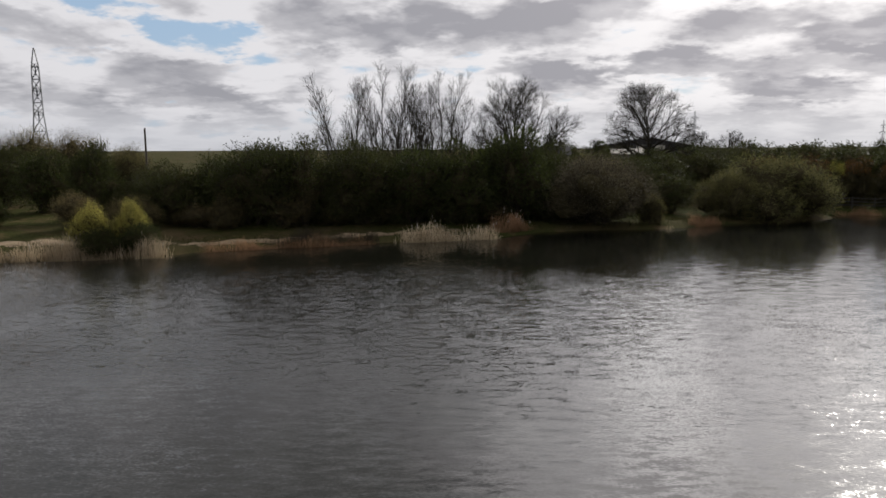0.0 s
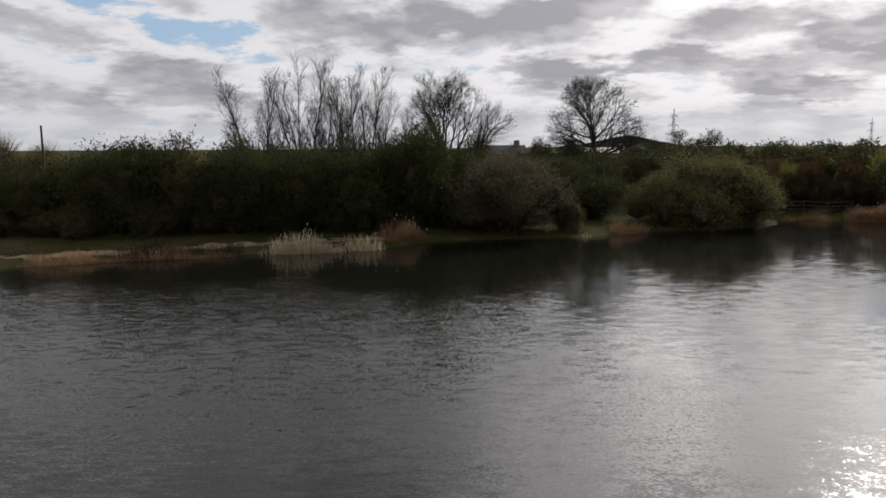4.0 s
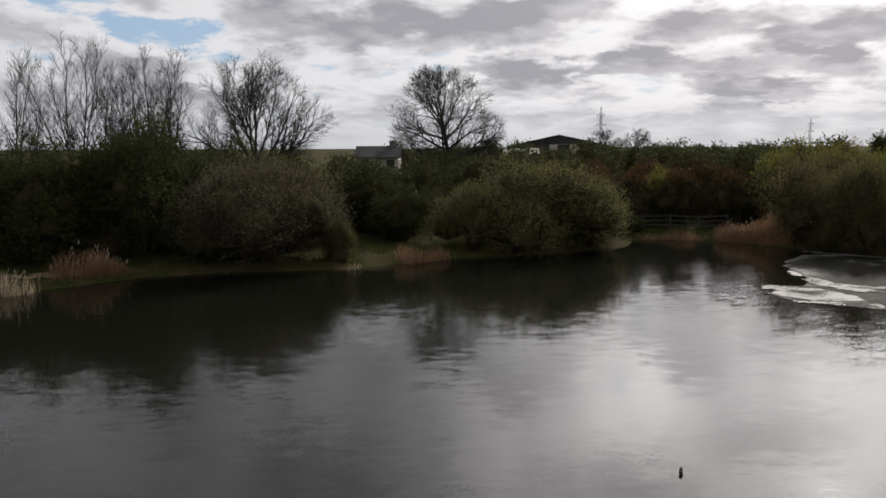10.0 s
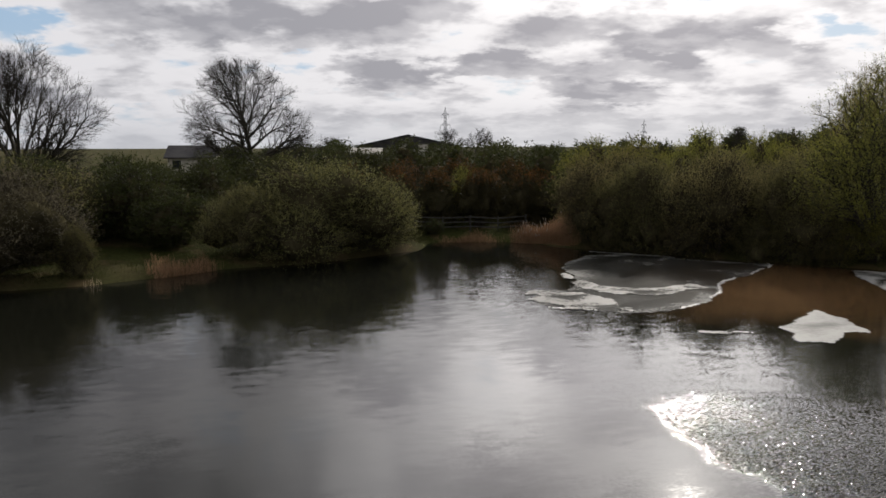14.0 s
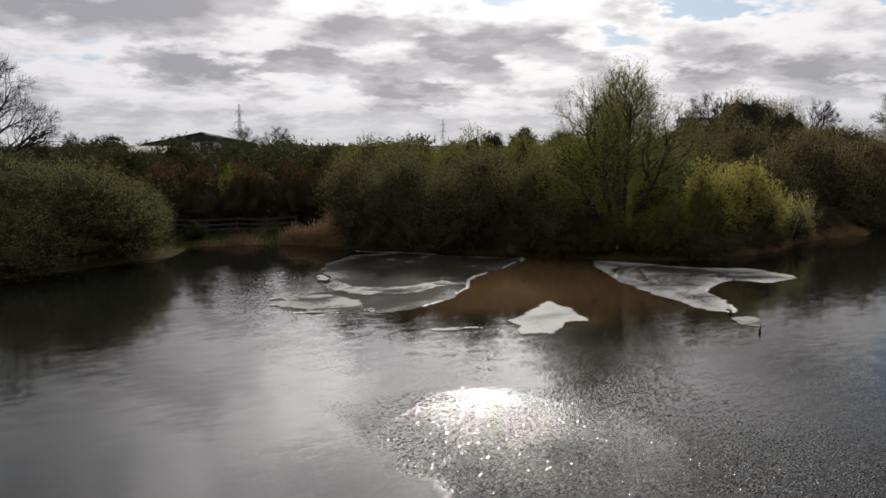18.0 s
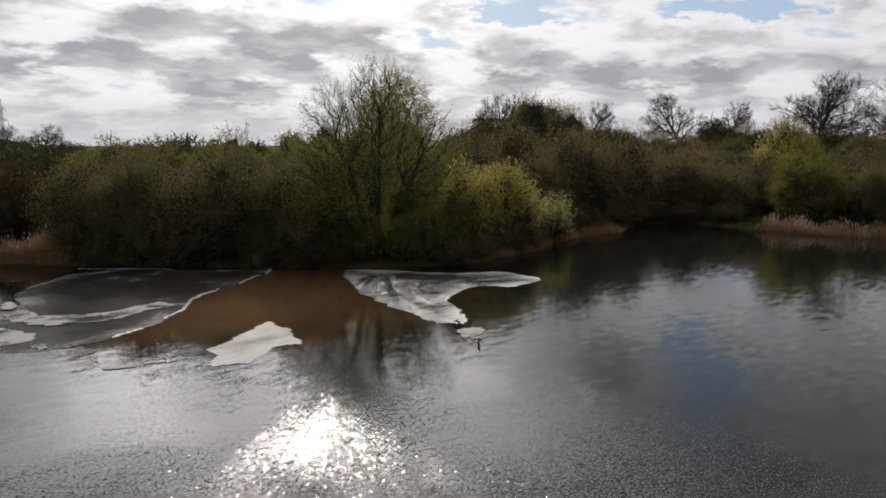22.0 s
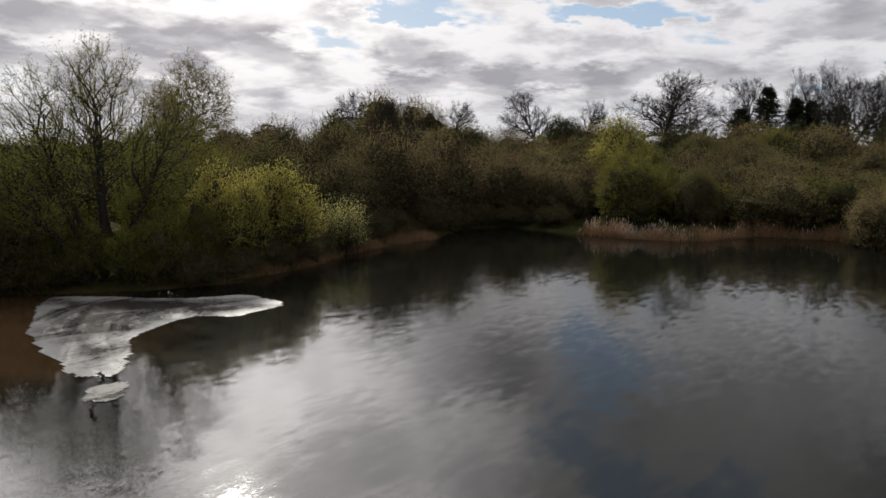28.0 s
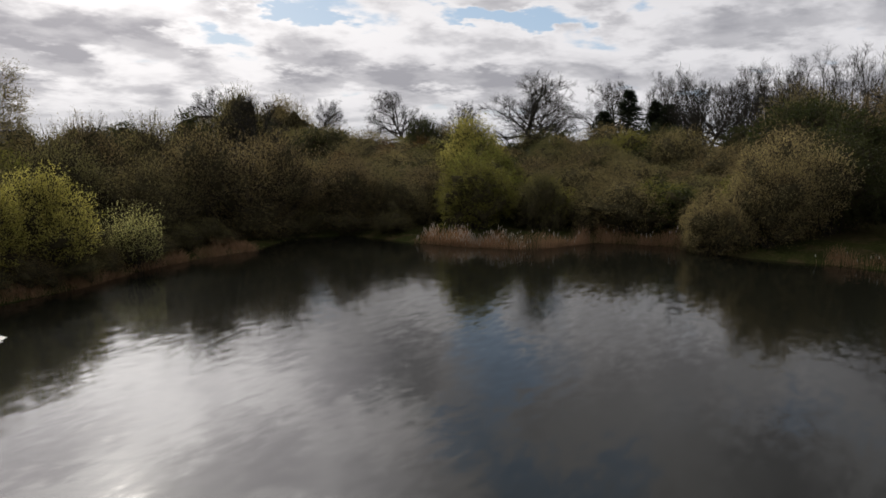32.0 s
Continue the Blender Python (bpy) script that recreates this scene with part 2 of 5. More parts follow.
def water_material():
    m, k = material("lake_water")
    pos = k.add("ShaderNodeTexCoord").outputs["Object"]
    # the wind ruffles the open middle; the lee under the far bank lies smoother
    xyz = k.add("ShaderNodeSeparateXYZ", {0: pos})
    gust = k.noise(pos, 0.05, 3.0, 0.55, 0.6)
    stray = k.math("MULTIPLY", k.math("SUBTRACT", k.noise(pos, 0.13, 4.0, 0.6, 0.8), 0.5), 14.0)
    north = k.math("ADD", k.math("ADD", xyz.outputs[1], k.math("SUBTRACT", k.math("MULTIPLY", k.math("MINIMUM", xyz.outputs[0], 25.0), 0.2), 2.0)), stray)
    east = k.math("ADD", xyz.outputs[0], stray)
    open_water = k.step(north, 36.0, 46.0, 1.0, 0.10)
    west = k.math("ADD", east, k.math("MULTIPLY", k.math("SUBTRACT", xyz.outputs[1], 16.0), 0.45))
    force = k.math("MULTIPLY", k.step(gust, 0.36, 0.60, 0.45, 1.25), open_water)
    calm_east = k.step(east, 48.0, 60.0, 1.0, 0.10)
    flurry = k.math("ADD", xyz.outputs[0], k.math("MULTIPLY", stray, 0.35))
    lull = k.math("MULTIPLY", k.step(flurry, 23.0, 28.0), k.step(flurry, 37.6, 38.6, 1.0, 0.0))
    lull = k.math("MULTIPLY", lull, k.step(xyz.outputs[1], 37.0, 44.0, 0.74, 0.1))
    strong = k.step(flurry, 42.0, 50.0, 3.4, 2.0)
    flurry = k.math("MULTIPLY", k.step(flurry, 37.4, 38.4), k.step(flurry, 47.0, 57.0, 1.0, 0.0))
    inner = k.math("MULTIPLY", k.step(xyz.outputs[1], 16.0, 26.0, 0.0, 0.45), k.step(west, 20.0, 28.0, 1.0, 0.0))
    ruffle = k.math("MULTIPLY", k.math("ADD", k.step(west, -14.0, 0.0, 1.1, 0.45), inner), calm_east)
    chop = k.math("MULTIPLY", force, k.math("MULTIPLY", k.step(west, 2.0, 18.0, 1.1, 0.5), calm_east))
    dapple = k.math("MULTIPLY", force, k.math("ADD", ruffle, k.math("MULTIPLY", flurry, strong)))
    dull = k.math("ADD", k.math("SUBTRACT", 0.085, k.math("MULTIPLY", flurry, 0.035)), k.math("MULTIPLY", open_water, k.step(west, 0.0, 8.0, 0.05, 0.0)))

    def ripples(turn, stretch, scale, detail):
        """The slopes of one train of ripples, eastwards and northwards."""
        at = k.add("ShaderNodeMapping", {"Vector": pos, "Rotation": (0, 0, radians(turn)), "Scale": stretch})
        n = k.add("ShaderNodeTexNoise", {"Vector": at, "Scale": scale, "Detail": detail, "Roughness": 0.55, "Distortion": 0.3}).outputs[1]
        return k.add("ShaderNodeVectorMath", {0: n, 1: (0.5, 0.5, 0.5)}, operation="SUBTRACT").outputs[0]

    def scaled(v, f, lean):
        v = k.add("ShaderNodeVectorMath", {0: v, 1: (lean, 1.0, 0.0)}, operation="MULTIPLY").outputs[0]
        return k.add("ShaderNodeVectorMath", {0: v, 3: f}, operation="SCALE").outputs[0]

    slope = scaled(ripples(-24, (0.6, 1.3, 1.0), 22.0, 2.0), k.math("ADD", k.math("MULTIPLY", dapple, 0.62), 0.015), 0.75)
    for more in (scaled(ripples(28, (0.5, 1.5, 1.0), 3.0, 2.0), k.math("ADD", k.math("MULTIPLY", chop, 0.28), 0.012), 0.6),
                 scaled(ripples(-30, (0.45, 1.0, 1.0), 2.4, 2.0), k.math("ADD", k.math("MULTIPLY", open_water, 0.015), 0.06), 0.8)):
        slope = k.add("ShaderNodeVectorMath", {0: slope, 1: more}, operation="ADD").outputs[0]
    slope = k.add("ShaderNodeVectorMath", {0: slope, 3: k.math("SUBTRACT", 1.0, lull)}, operation="SCALE").outputs[0]
    face = k.add("ShaderNodeVectorMath", {0: k.add("ShaderNodeVectorMath", {0: (0.0, 0.0, 1.0), 1: slope}, operation="SUBTRACT").outputs[0]}, operation="NORMALIZE").outputs[0]
    # stirred mud in the shallows before the scrub
    away = k.add("ShaderNodeVectorMath", {0: pos, 1: (54.0, 53.5, 0.0)}, operation="DISTANCE").outputs["Value"]
    mud = k.step(k.math("ADD", away, k.math("MULTIPLY", k.noise(pos, 0.25, 4.0), 9.0)), 7.0, 16.0, 1.0, 0.0)
    col = k.mix(mud, k.mix(gust, rgb(0.006, 0.0065, 0.004), rgb(0.010, 0.010, 0.0075)), rgb(0.105, 0.060, 0.028))
    body = k.add("ShaderNodeBsdfPrincipled", {"Base Color": col, "Roughness": dull, "IOR": 1.333, "Normal": face})
    finish(k, body)
    return m


def ground_material():
    m, k = material("grassy_ground")
    pos = k.add("ShaderNodeTexCoord").outputs["Object"]
    fine, mid, wide = k.noise(pos, 5.0, 6.0, 0.7), k.noise(pos, 0.6, 4.0, 0.6), k.noise(pos, 0.07, 3.0, 0.5)
    grass = k.mix(k.step(fine, 0.3, 0.7), rgb(0.022, 0.028, 0.008), rgb(0.050, 0.053, 0.016))
    straw = k.mix(fine, rgb(0.060, 0.043, 0.021), rgb(0.105, 0.075, 0.038))
    col = k.mix(k.step(mid, 0.50, 0.66, 0.0, 0.75), grass, straw)
    col = k.mix(k.step(wide, 0.45, 0.6, 0.0, 0.5), col, rgb(0.085, 0.060, 0.035))
    bump = k.add("ShaderNodeBump", {"Strength": 0.8, "Distance": 0.12, "Height": fine})
    finish(k, k.add("ShaderNodeBsdfPrincipled", {"Base Color": col, "Roughness": 0.95, "Specular IOR Level": 0.02, "Normal": bump.outputs[0]}))
    return m


def scum_material(name, thin, thick, lo, hi, rough=0.8, gloss=0.0, least=1.0):
    """Scum from a thin film to thick froth, in drawn-out streaks, thicker near its rim; the film covers the water by its least share and more."""
    m, k = material(name)
    pos = k.add("ShaderNodeTexCoord").outputs["Object"]
    rim = k.add("ShaderNodeAttribute", attribute_name="depth_in").outputs["Fac"]
    stretched = k.add("ShaderNodeMapping", {"Vector": pos, "Rotation": (0, 0, radians(35)), "Scale": (0.6, 1.0, 1.0)})
    streak = k.noise(stretched, 0.42, 7.0, 0.62, 0.9)
    fleck = k.noise(pos, 6.0, 4.0, 0.65)
    amount = k.math("ADD", k.math("MULTIPLY", streak, 0.75), k.math("MULTIPLY", fleck, 0.25))
    froth = k.step(k.math("ADD", amount, k.step(rim, 0.0, 1.8, 0.14, 0.0)), lo, hi)
    bump = k.add("ShaderNodeBump", {"Strength": 0.6, "Distance": 0.03, "Height": fleck})
    body = k.add("ShaderNodeBsdfPrincipled", {"Base Color": k.mix(froth, rgb(*thin), rgb(*thick)), "Roughness": rough, "Specular IOR Level": gloss, "Normal": bump.outputs[0]})
    if least < 1:
        cover = k.math("ADD", k.math("MULTIPLY", froth, 1 - least), least)
        body = k.add("ShaderNodeMixShader", {0: cover, 1: k.add("ShaderNodeBsdfTransparent"), 2: body})
    finish(k, body)
    return m


M = dict(
    water=water_material(),
    ground=ground_material(),
    film=scum_material("scum_film", (0.030, 0.029, 0.024), (0.22, 0.215, 0.20), 0.47, 0.80, 0.55, 0.02, 0.5),
    curd=scum_material("scum_curd", (0.05, 0.048, 0.042), (0.40, 0.39, 0.365), 0.44, 0.70, 0.45, 0.16, 0.5),
    rim=scum_material("frothy_rim", (0.17, 0.165, 0.15), (0.55, 0.535, 0.51), 0.34, 0.62, 0.6, 0.08),
    lobe=scum_material("clotted_scum", (0.05, 0.048, 0.042), (0.26, 0.25, 0.23), 0.46, 0.66, 0.55, 0.06, 0.0),
    froth=scum_material("white_froth", (0.12, 0.117, 0.108), (0.36, 0.352, 0.33), 0.40, 0.70, 0.6, 0.06),
    sand=plain_material("trodden_sand", (0.15, 0.105, 0.06), (0.24, 0.175, 0.10), 0.95, 0.8),
    bark=bark_material("grey_brown_bark", (0.022, 0.018, 0.014), (0.055, 0.046, 0.037)),
    twig=bark_material("brown_twigs", (0.030, 0.023, 0.016), (0.065, 0.050, 0.036)),
    # dark twig colour standing for the shade inside a bush, also blocks see-through
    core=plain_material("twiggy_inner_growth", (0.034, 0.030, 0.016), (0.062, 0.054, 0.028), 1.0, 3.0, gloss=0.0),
    sallow=leaf_material("sallow_leaves", (0.100, 0.101, 0.034), (0.205, 0.195, 0.075), (0.115, 0.094, 0.043), 0.5),
    brownish=leaf_material("budding_twig_leaves", (0.168, 0.126, 0.058), (0.305, 0.23, 0.105), (0.17, 0.185, 0.058), 0.52),
    hawthorn=leaf_material("hawthorn_leaves", (0.027, 0.036, 0.011), (0.070, 0.084, 0.023), (0.049, 0.045, 0.018), 0.4),
    fresh=leaf_material("fresh_green_leaves", (0.123, 0.133, 0.023), (0.268, 0.264, 0.058), (0.152, 0.131, 0.032), 0.55),
    yellow=leaf_material("yellow_green_leaves", (0.32, 0.295, 0.06), (0.56, 0.50, 0.145), (0.28, 0.255, 0.065), 0.5),
    pale=leaf_material("pale_catkins", (0.40, 0.39, 0.12), (0.70, 0.66, 0.30), (0.46, 0.44, 0.16), 0.5),
    gorse=leaf_material("gorse_spines", (0.022, 0.026, 0.009), (0.046, 0.042, 0.015), (0.045, 0.032, 0.012), 0.15),
    grey=leaf_material("grey_willow_leaves", (0.25, 0.20, 0.085), (0.42, 0.34, 0.16), (0.29, 0.23, 0.10), 0.52),
    dun=leaf_material("dun_willow_leaves", (0.09, 0.078, 0.050), (0.17, 0.145, 0.10), (0.115, 0.105, 0.06), 0.45),
    rust=leaf_material("rusty_flowers", (0.10, 0.046, 0.014), (0.19, 0.086, 0.022), (0.11, 0.05, 0.015), 0.3),
    conifer=leaf_material("conifer_needles", (0.018, 0.026, 0.012), (0.035, 0.045, 0.02), (0.02, 0.022, 0.012), 0.1),
    reed=leaf_material("dry_reed", (0.36, 0.28, 0.18), (0.80, 0.68, 0.50), (0.45, 0.35, 0.23), 0.35),
    tanreed=leaf_material("tan_reed", (0.25, 0.145, 0.080), (0.42, 0.265, 0.155), (0.29, 0.175, 0.10), 0.35),
    head=leaf_material("reed_heads", (0.16, 0.12, 0.09), (0.78, 0.74, 0.66), (0.45, 0.40, 0.33), 0.2),
    steel=plain_material("galvanised_steel", (0.16, 0.165, 0.17), (0.24, 0.245, 0.25), 0.55, 1.0, 0.6),
    wood=plain_material("weathered_timber", (0.026, 0.024, 0.020), (0.052, 0.048, 0.041), 0.85, 3.0),
    pole=plain_material("tarred_pole", (0.045, 0.035, 0.028), (0.08, 0.065, 0.05), 0.85, 3.0),
    slate=plain_material("dark_roof_sheet", (0.035, 0.034, 0.036), (0.06, 0.057, 0.057), 0.85, 0.4, gloss=0.1),
    cladding=plain_material("weathered_cladding", (0.11, 0.10, 0.09), (0.17, 0.155, 0.14), 0.8, 0.5),
    render_wall=plain_material("pale_wall", (0.42, 0.39, 0.34), (0.55, 0.52, 0.46), 0.85, 0.6),
    glass=plain_material("dark_window", (0.015, 0.018, 0.02), (0.03, 0.034, 0.04), 0.12, 1.0),
    white=plain_material("white_paint", (0.70, 0.70, 0.68), (0.82, 0.82, 0.80), 0.4, 0.7),
    rubber=plain_material("black_rubber", (0.015, 0.015, 0.015), (0.03, 0.03, 0.03), 0.8, 3.0),
)


# ---------------------------------------------------------------- mesh helpers
def mesh(name, verts, faces, mat, smooth=False):
    me = bpy.data.meshes.new(name)
    me.from_pydata(np.asarray(verts, float).tolist(), [], faces.tolist() if isinstance(faces, np.ndarray) else faces)
    me.materials.append(mat)
    if smooth:
        me.polygons.foreach_set("use_smooth", [True] * len(me.polygons))
    me.update()
    return me


def part(name, me, parent, label=""):
    ob = new(name, me)
    ob.parent = parent
    return tagged(ob, label)


def thing(name, label, category, group="", kind=""):
    return tagged(new(name), label, category, group, kind)


def unit(v):
    return v / np.maximum(np.linalg.norm(v, axis=-1, keepdims=True), 1e-9)


def tubes(p, q, rp, rq, sides=3):
    """Tapered prisms from p to q, all in one go: verts, faces."""
    p, q = np.asarray(p, float), np.asarray(q, float)
    d = unit(q - p)
    ref = np.where(np.abs(d[:, 2:]) > 0.9, np.array([[1.0, 0, 0]]), np.array([[0, 0, 1.0]]))
    a = unit(np.cross(d, ref))
    b = np.cross(d, a)
    ang = np.arange(sides) * 2 * np.pi / sides
    ring = np.cos(ang)[None, :, None] * a[:, None] + np.sin(ang)[None, :, None] * b[:, None]
    lo = p[:, None] + ring * np.asarray(rp, float)[:, None, None]
    hi = q[:, None] + ring * np.asarray(rq, float)[:, None, None]
    verts = np.concatenate([lo, hi], 1).reshape(-1, 3)
    i = np.arange(sides)
    face = np.stack([i, (i + 1) % sides, (i + 1) % sides + sides, i + sides], 1)
    faces = (np.arange(len(p)) * 2 * sides)[:, None, None] + face[None]
    return verts, faces.reshape(-1, 4)


def leaves(at, along, length, width, rng):
    """Small pointed leaves at the given places."""
    n = len(at)
    along = unit(along)
    side = unit(np.cross(along, unit(rng.normal(size=(n, 3)))))
    length, width = length * rng.uniform(0.7, 1.3, (n, 1)), width * rng.uniform(0.7, 1.3, (n, 1))
    foot = at + along * length * 0.3
    verts = np.stack([foot + side * width * 0.5, at + along * length, foot - side * width * 0.5 - along * length * 0.3], 1).reshape(-1, 3)
    return verts, np.arange(3 * n).reshape(-1, 3)


def wisps(p, q, wide, rng):
    """Hair-thin twigs, too fine to be round, each tapering from p to q."""
    p, q = np.asarray(p, float), np.asarray(q, float)
    side = unit(np.cross(unit(q - p), unit(rng.normal(size=p.shape)))) * (np.asarray(wide, float).reshape(-1, 1))
    verts = np.stack([p - side, p + side, q + side * 0.45, q - side * 0.45], 1).reshape(-1, 3)
    return verts, np.arange(4 * len(p)).reshape(-1, 4)


def joined(*pieces):
    vs, fs, n = [], [], 0
    for v, f in pieces:
        vs.append(v)
        fs.append(f + n)
        n += len(v)
    return np.concatenate(vs), np.concatenate(fs)


def box_arrays(lo, hi):
    x0, y0, z0 = lo
    x1, y1, z1 = hi
    v = np.array([(x0, y0, z0), (x1, y0, z0), (x1, y1, z0), (x0, y1, z0), (x0, y0, z1), (x1, y0, z1), (x1, y1, z1), (x0, y1, z1)], float)
    return v, np.array([(3, 2, 1, 0), (4, 5, 6, 7), (0, 1, 5, 4), (1, 2, 6, 5), (2, 3, 7, 6), (3, 0, 4, 7)])


def box(name, lo, hi, mat, bevel=0.0):
    v, f = box_arrays(lo, hi)
    me = mesh(name, v, f, mat)
    if bevel:
        bm = bmesh.new()
        bm.from_mesh(me)
        bmesh.ops.bevel(bm, geom=bm.edges[:], offset=bevel, segments=2, affect="EDGES")
        bm.to_mesh(me)
        bm.free()
    return me


# ---------------------------------------------------------------- lake and land
SHORE = np.array([
    (-110, 20), (-70, 34), (-45, 40), (-28, 45.2), (-18.5, 47.2), (-16.8, 49.6), (-12, 51.4), (-7.6, 53), (-3, 54.6), (4.5, 57),
    (7.8, 60.2), (11.9, 61.6), (18.8, 62.2), (22, 63.8), (25.5, 66), (31, 67), (38.4, 71), (39.6, 74.8), (43, 74.4), (46, 73.4),
    (48.7, 69.2), (51.5, 66.7), (54.2, 64.2), (57.5, 60.8), (60.8, 57.9), (64, 55.4), (68, 53.6), (74, 55), (78, 56.7), (83, 57.8),
    (88, 57.5), (90, 58.6), (94, 60), (97.4, 58), (96.8, 51.4), (97.2, 46), (98.6, 42.4), (101, 41.2), (104.2, 40.2), (105.3, 36),
])
SHORE2 = np.array([(105.2, 33.2), (102.6, 29.6), (102.4, 24.4), (101.4, 20), (98, 6), (92, -20), (62, -50), (0, -62), (-60, -52), (-105, -15)])
LAKE = np.concatenate([SHORE, SHORE2])


def off_shore(x, y):
    """Metres from the lake's edge: positive on land, negative over water."""
    p = np.stack([np.ravel(x), np.ravel(y)], 1)
    near, inside = np.full(len(p), 1e9), np.zeros(len(p), bool)
    for a, b in zip(LAKE, np.roll(LAKE, -1, 0)):
        ab = b - a
        t = np.clip(((p - a) @ ab) / (ab @ ab), 0, 1)
        near = np.minimum(near, np.linalg.norm(p - a - t[:, None] * ab, axis=1))
        if a[1] != b[1]:
            cross = ((a[1] > p[:, 1]) != (b[1] > p[:, 1])) & (p[:, 0] < ab[0] * (p[:, 1] - a[1]) / ab[1] + a[0])
            inside ^= cross
    return np.where(inside, -near, near).reshape(np.shape(x))


def smooth(v, lo, hi):
    t = np.clip((v - lo) / (hi - lo), 0, 1)
    return t * t * (3 - 2 * t)


def land_height(x, y):
    x, y = np.asarray(x, float), np.asarray(y, float)
    s = off_shore(x, y)
    wob = 0.10 * np.sin(x * 0.9 + 1.3 * np.sin(y * 0.7)) * np.sin(y * 0.8 + 0.6) + 0.06 * np.sin(x * 2.3 + y * 1.9)
    land = 0.10 + 0.32 * smooth(s, 0, 1.6) + 0.55 * smooth(s, 2, 14) + 0.5 * smooth(s, 15, 70) + wob * smooth(s, 0.3, 3)
    land += 3.0 * smooth(x, 108, 136) * smooth(s, 2, 25) * smooth(y, -40, 30)
    return np.where(s > 0, land * smooth(s, -0.05, 0.5), np.maximum(-0.05 + 0.35 * s, -1.6))


def ground_at(x, y):
    return float(land_height(np.array([x]), np.array([y]))[0])


def build_land():
    far = np.array([200, 300, 450, 700, 1100, 1800, 3000.0])
    xs = np.concatenate([-np.flip(far) - 0, np.arange(-140, -60, 5.0), np.arange(-60, 130, 1.0), np.arange(130, 200, 5.0), far + 20])
    ys = np.concatenate([-np.flip(far), np.arange(-150, 20, 6.0), np.arange(20, 96, 1.0), np.arange(96, 200, 5.0), far + 20])
    gx, gy = np.meshgrid(xs, ys)
    gz = land_height(gx, gy)
    verts = np.stack([gx, gy, gz], -1).reshape(-1, 3)
    nx, ny = len(xs), len(ys)
    i = (np.arange(ny - 1)[:, None] * nx + np.arange(nx - 1)[None]).ravel()
    faces = np.stack([i, i + 1, i + nx + 1, i + nx], 1)
    tagged(new("ground", mesh("ground", verts, faces, M["ground"], True)), "rough grassy land with straw and bare earth round the lake", "ground", kind="structure")
    v = np.array([(-118, -70, 0), (112, -70, 0), (112, 82, 0), (-118, 82, 0)], float)
    tagged(new("water", mesh("water", v, np.array([(0, 1, 2, 3)]), M["water"])), "dark rippled lake water reflecting a cloudy sky", "water", kind="structure")


build_land()


def strip(name, line, half, mat, label, category, lift=0.03):
    """A worn strip on the ground along a line, with uneven edges."""
    rng = np.random.default_rng(len(name))
    pts = np.array(line, float)
    n = 12 * (len(pts) - 1) + 1
    t = np.linspace(0, len(pts) - 1, n)
    c = np.stack([np.interp(t, range(len(pts)), pts[:, k]) for k in (0, 1)], 1)
    d = unit(np.gradient(c, axis=0))
    side = np.stack([-d[:, 1], d[:, 0]], 1)
    cols = []
    for u in np.linspace(-1, 1, 7):
        w = half * (1 + 0.35 * np.interp(np.arange(n), np.arange(0, n + 5, 5), rng.uniform(-1, 1, len(np.arange(0, n + 5, 5)))))
        cols.append(c + side * (u * w)[:, None])
    grid = np.stack(cols, 1)
    z = land_height(grid[..., 0], grid[..., 1]) + lift
    z[:, 0] -= 2 * lift
    z[:, -1] -= 2 * lift
    verts = np.concatenate([grid, z[..., None]], -1).reshape(-1, 3)
    i = (np.arange(n - 1)[:, None] * 7 + np.arange(6)[None]).ravel()
    faces = np.stack([i, i + 1, i + 8, i + 7], 1)
    return tagged(new(name, mesh(name, verts, faces, mat, True)), label, category, kind="structure")


strip("footpath", [(-60, 47), (-34, 50.0), (-26, 51.0), (-17, 51.2), (-10, 54.0), (-3, 57), (5, 60)], 0.9, M["sand"], "trodden sandy path along the grassy bank", "path")


# ---------------------------------------------------------------- plants
def lumps(rng, w, h, count):
    """Overlapping balls that make up an uneven, billowing crown round one big one."""
    ang, r = rng.uniform(0, 2 * np.pi, count), np.sqrt(rng.uniform(0.02, 1, count)) * 0.38 * w
    rad = np.minimum(rng.uniform(0.11, 0.20, count) * w, 0.30 * h)
    roof = h * np.clip(1 - (r / (0.52 * w)) ** 2.4, 0.15, 1) * rng.uniform(0.82, 1.06, count)
    z = np.where(rng.uniform(0, 1, count) < 0.6, roof - rad, rng.uniform(0.15, 0.8, count) * roof)
    c = np.stack([np.cos(ang) * r, np.sin(ang) * r, np.clip(z, rad * 0.5, h - rad * 0.8)], 1)
    big = np.array([[0, 0, h * 0.42]])
    return np.concatenate([big, c]), np.concatenate([[min(0.36 * w, 0.46 * h)], rad])


BALL = None


def ball_arrays():
    global BALL
    if BALL is None:
        bm = bmesh.new()
        bmesh.ops.create_icosphere(bm, subdivisions=3, radius=1.0)
        v = np.array([x.co[:] for x in bm.verts])
        f = np.array([[x.index for x in p.verts] for p in bm.faces])
        bm.free()
        BALL = v, f
    return BALL


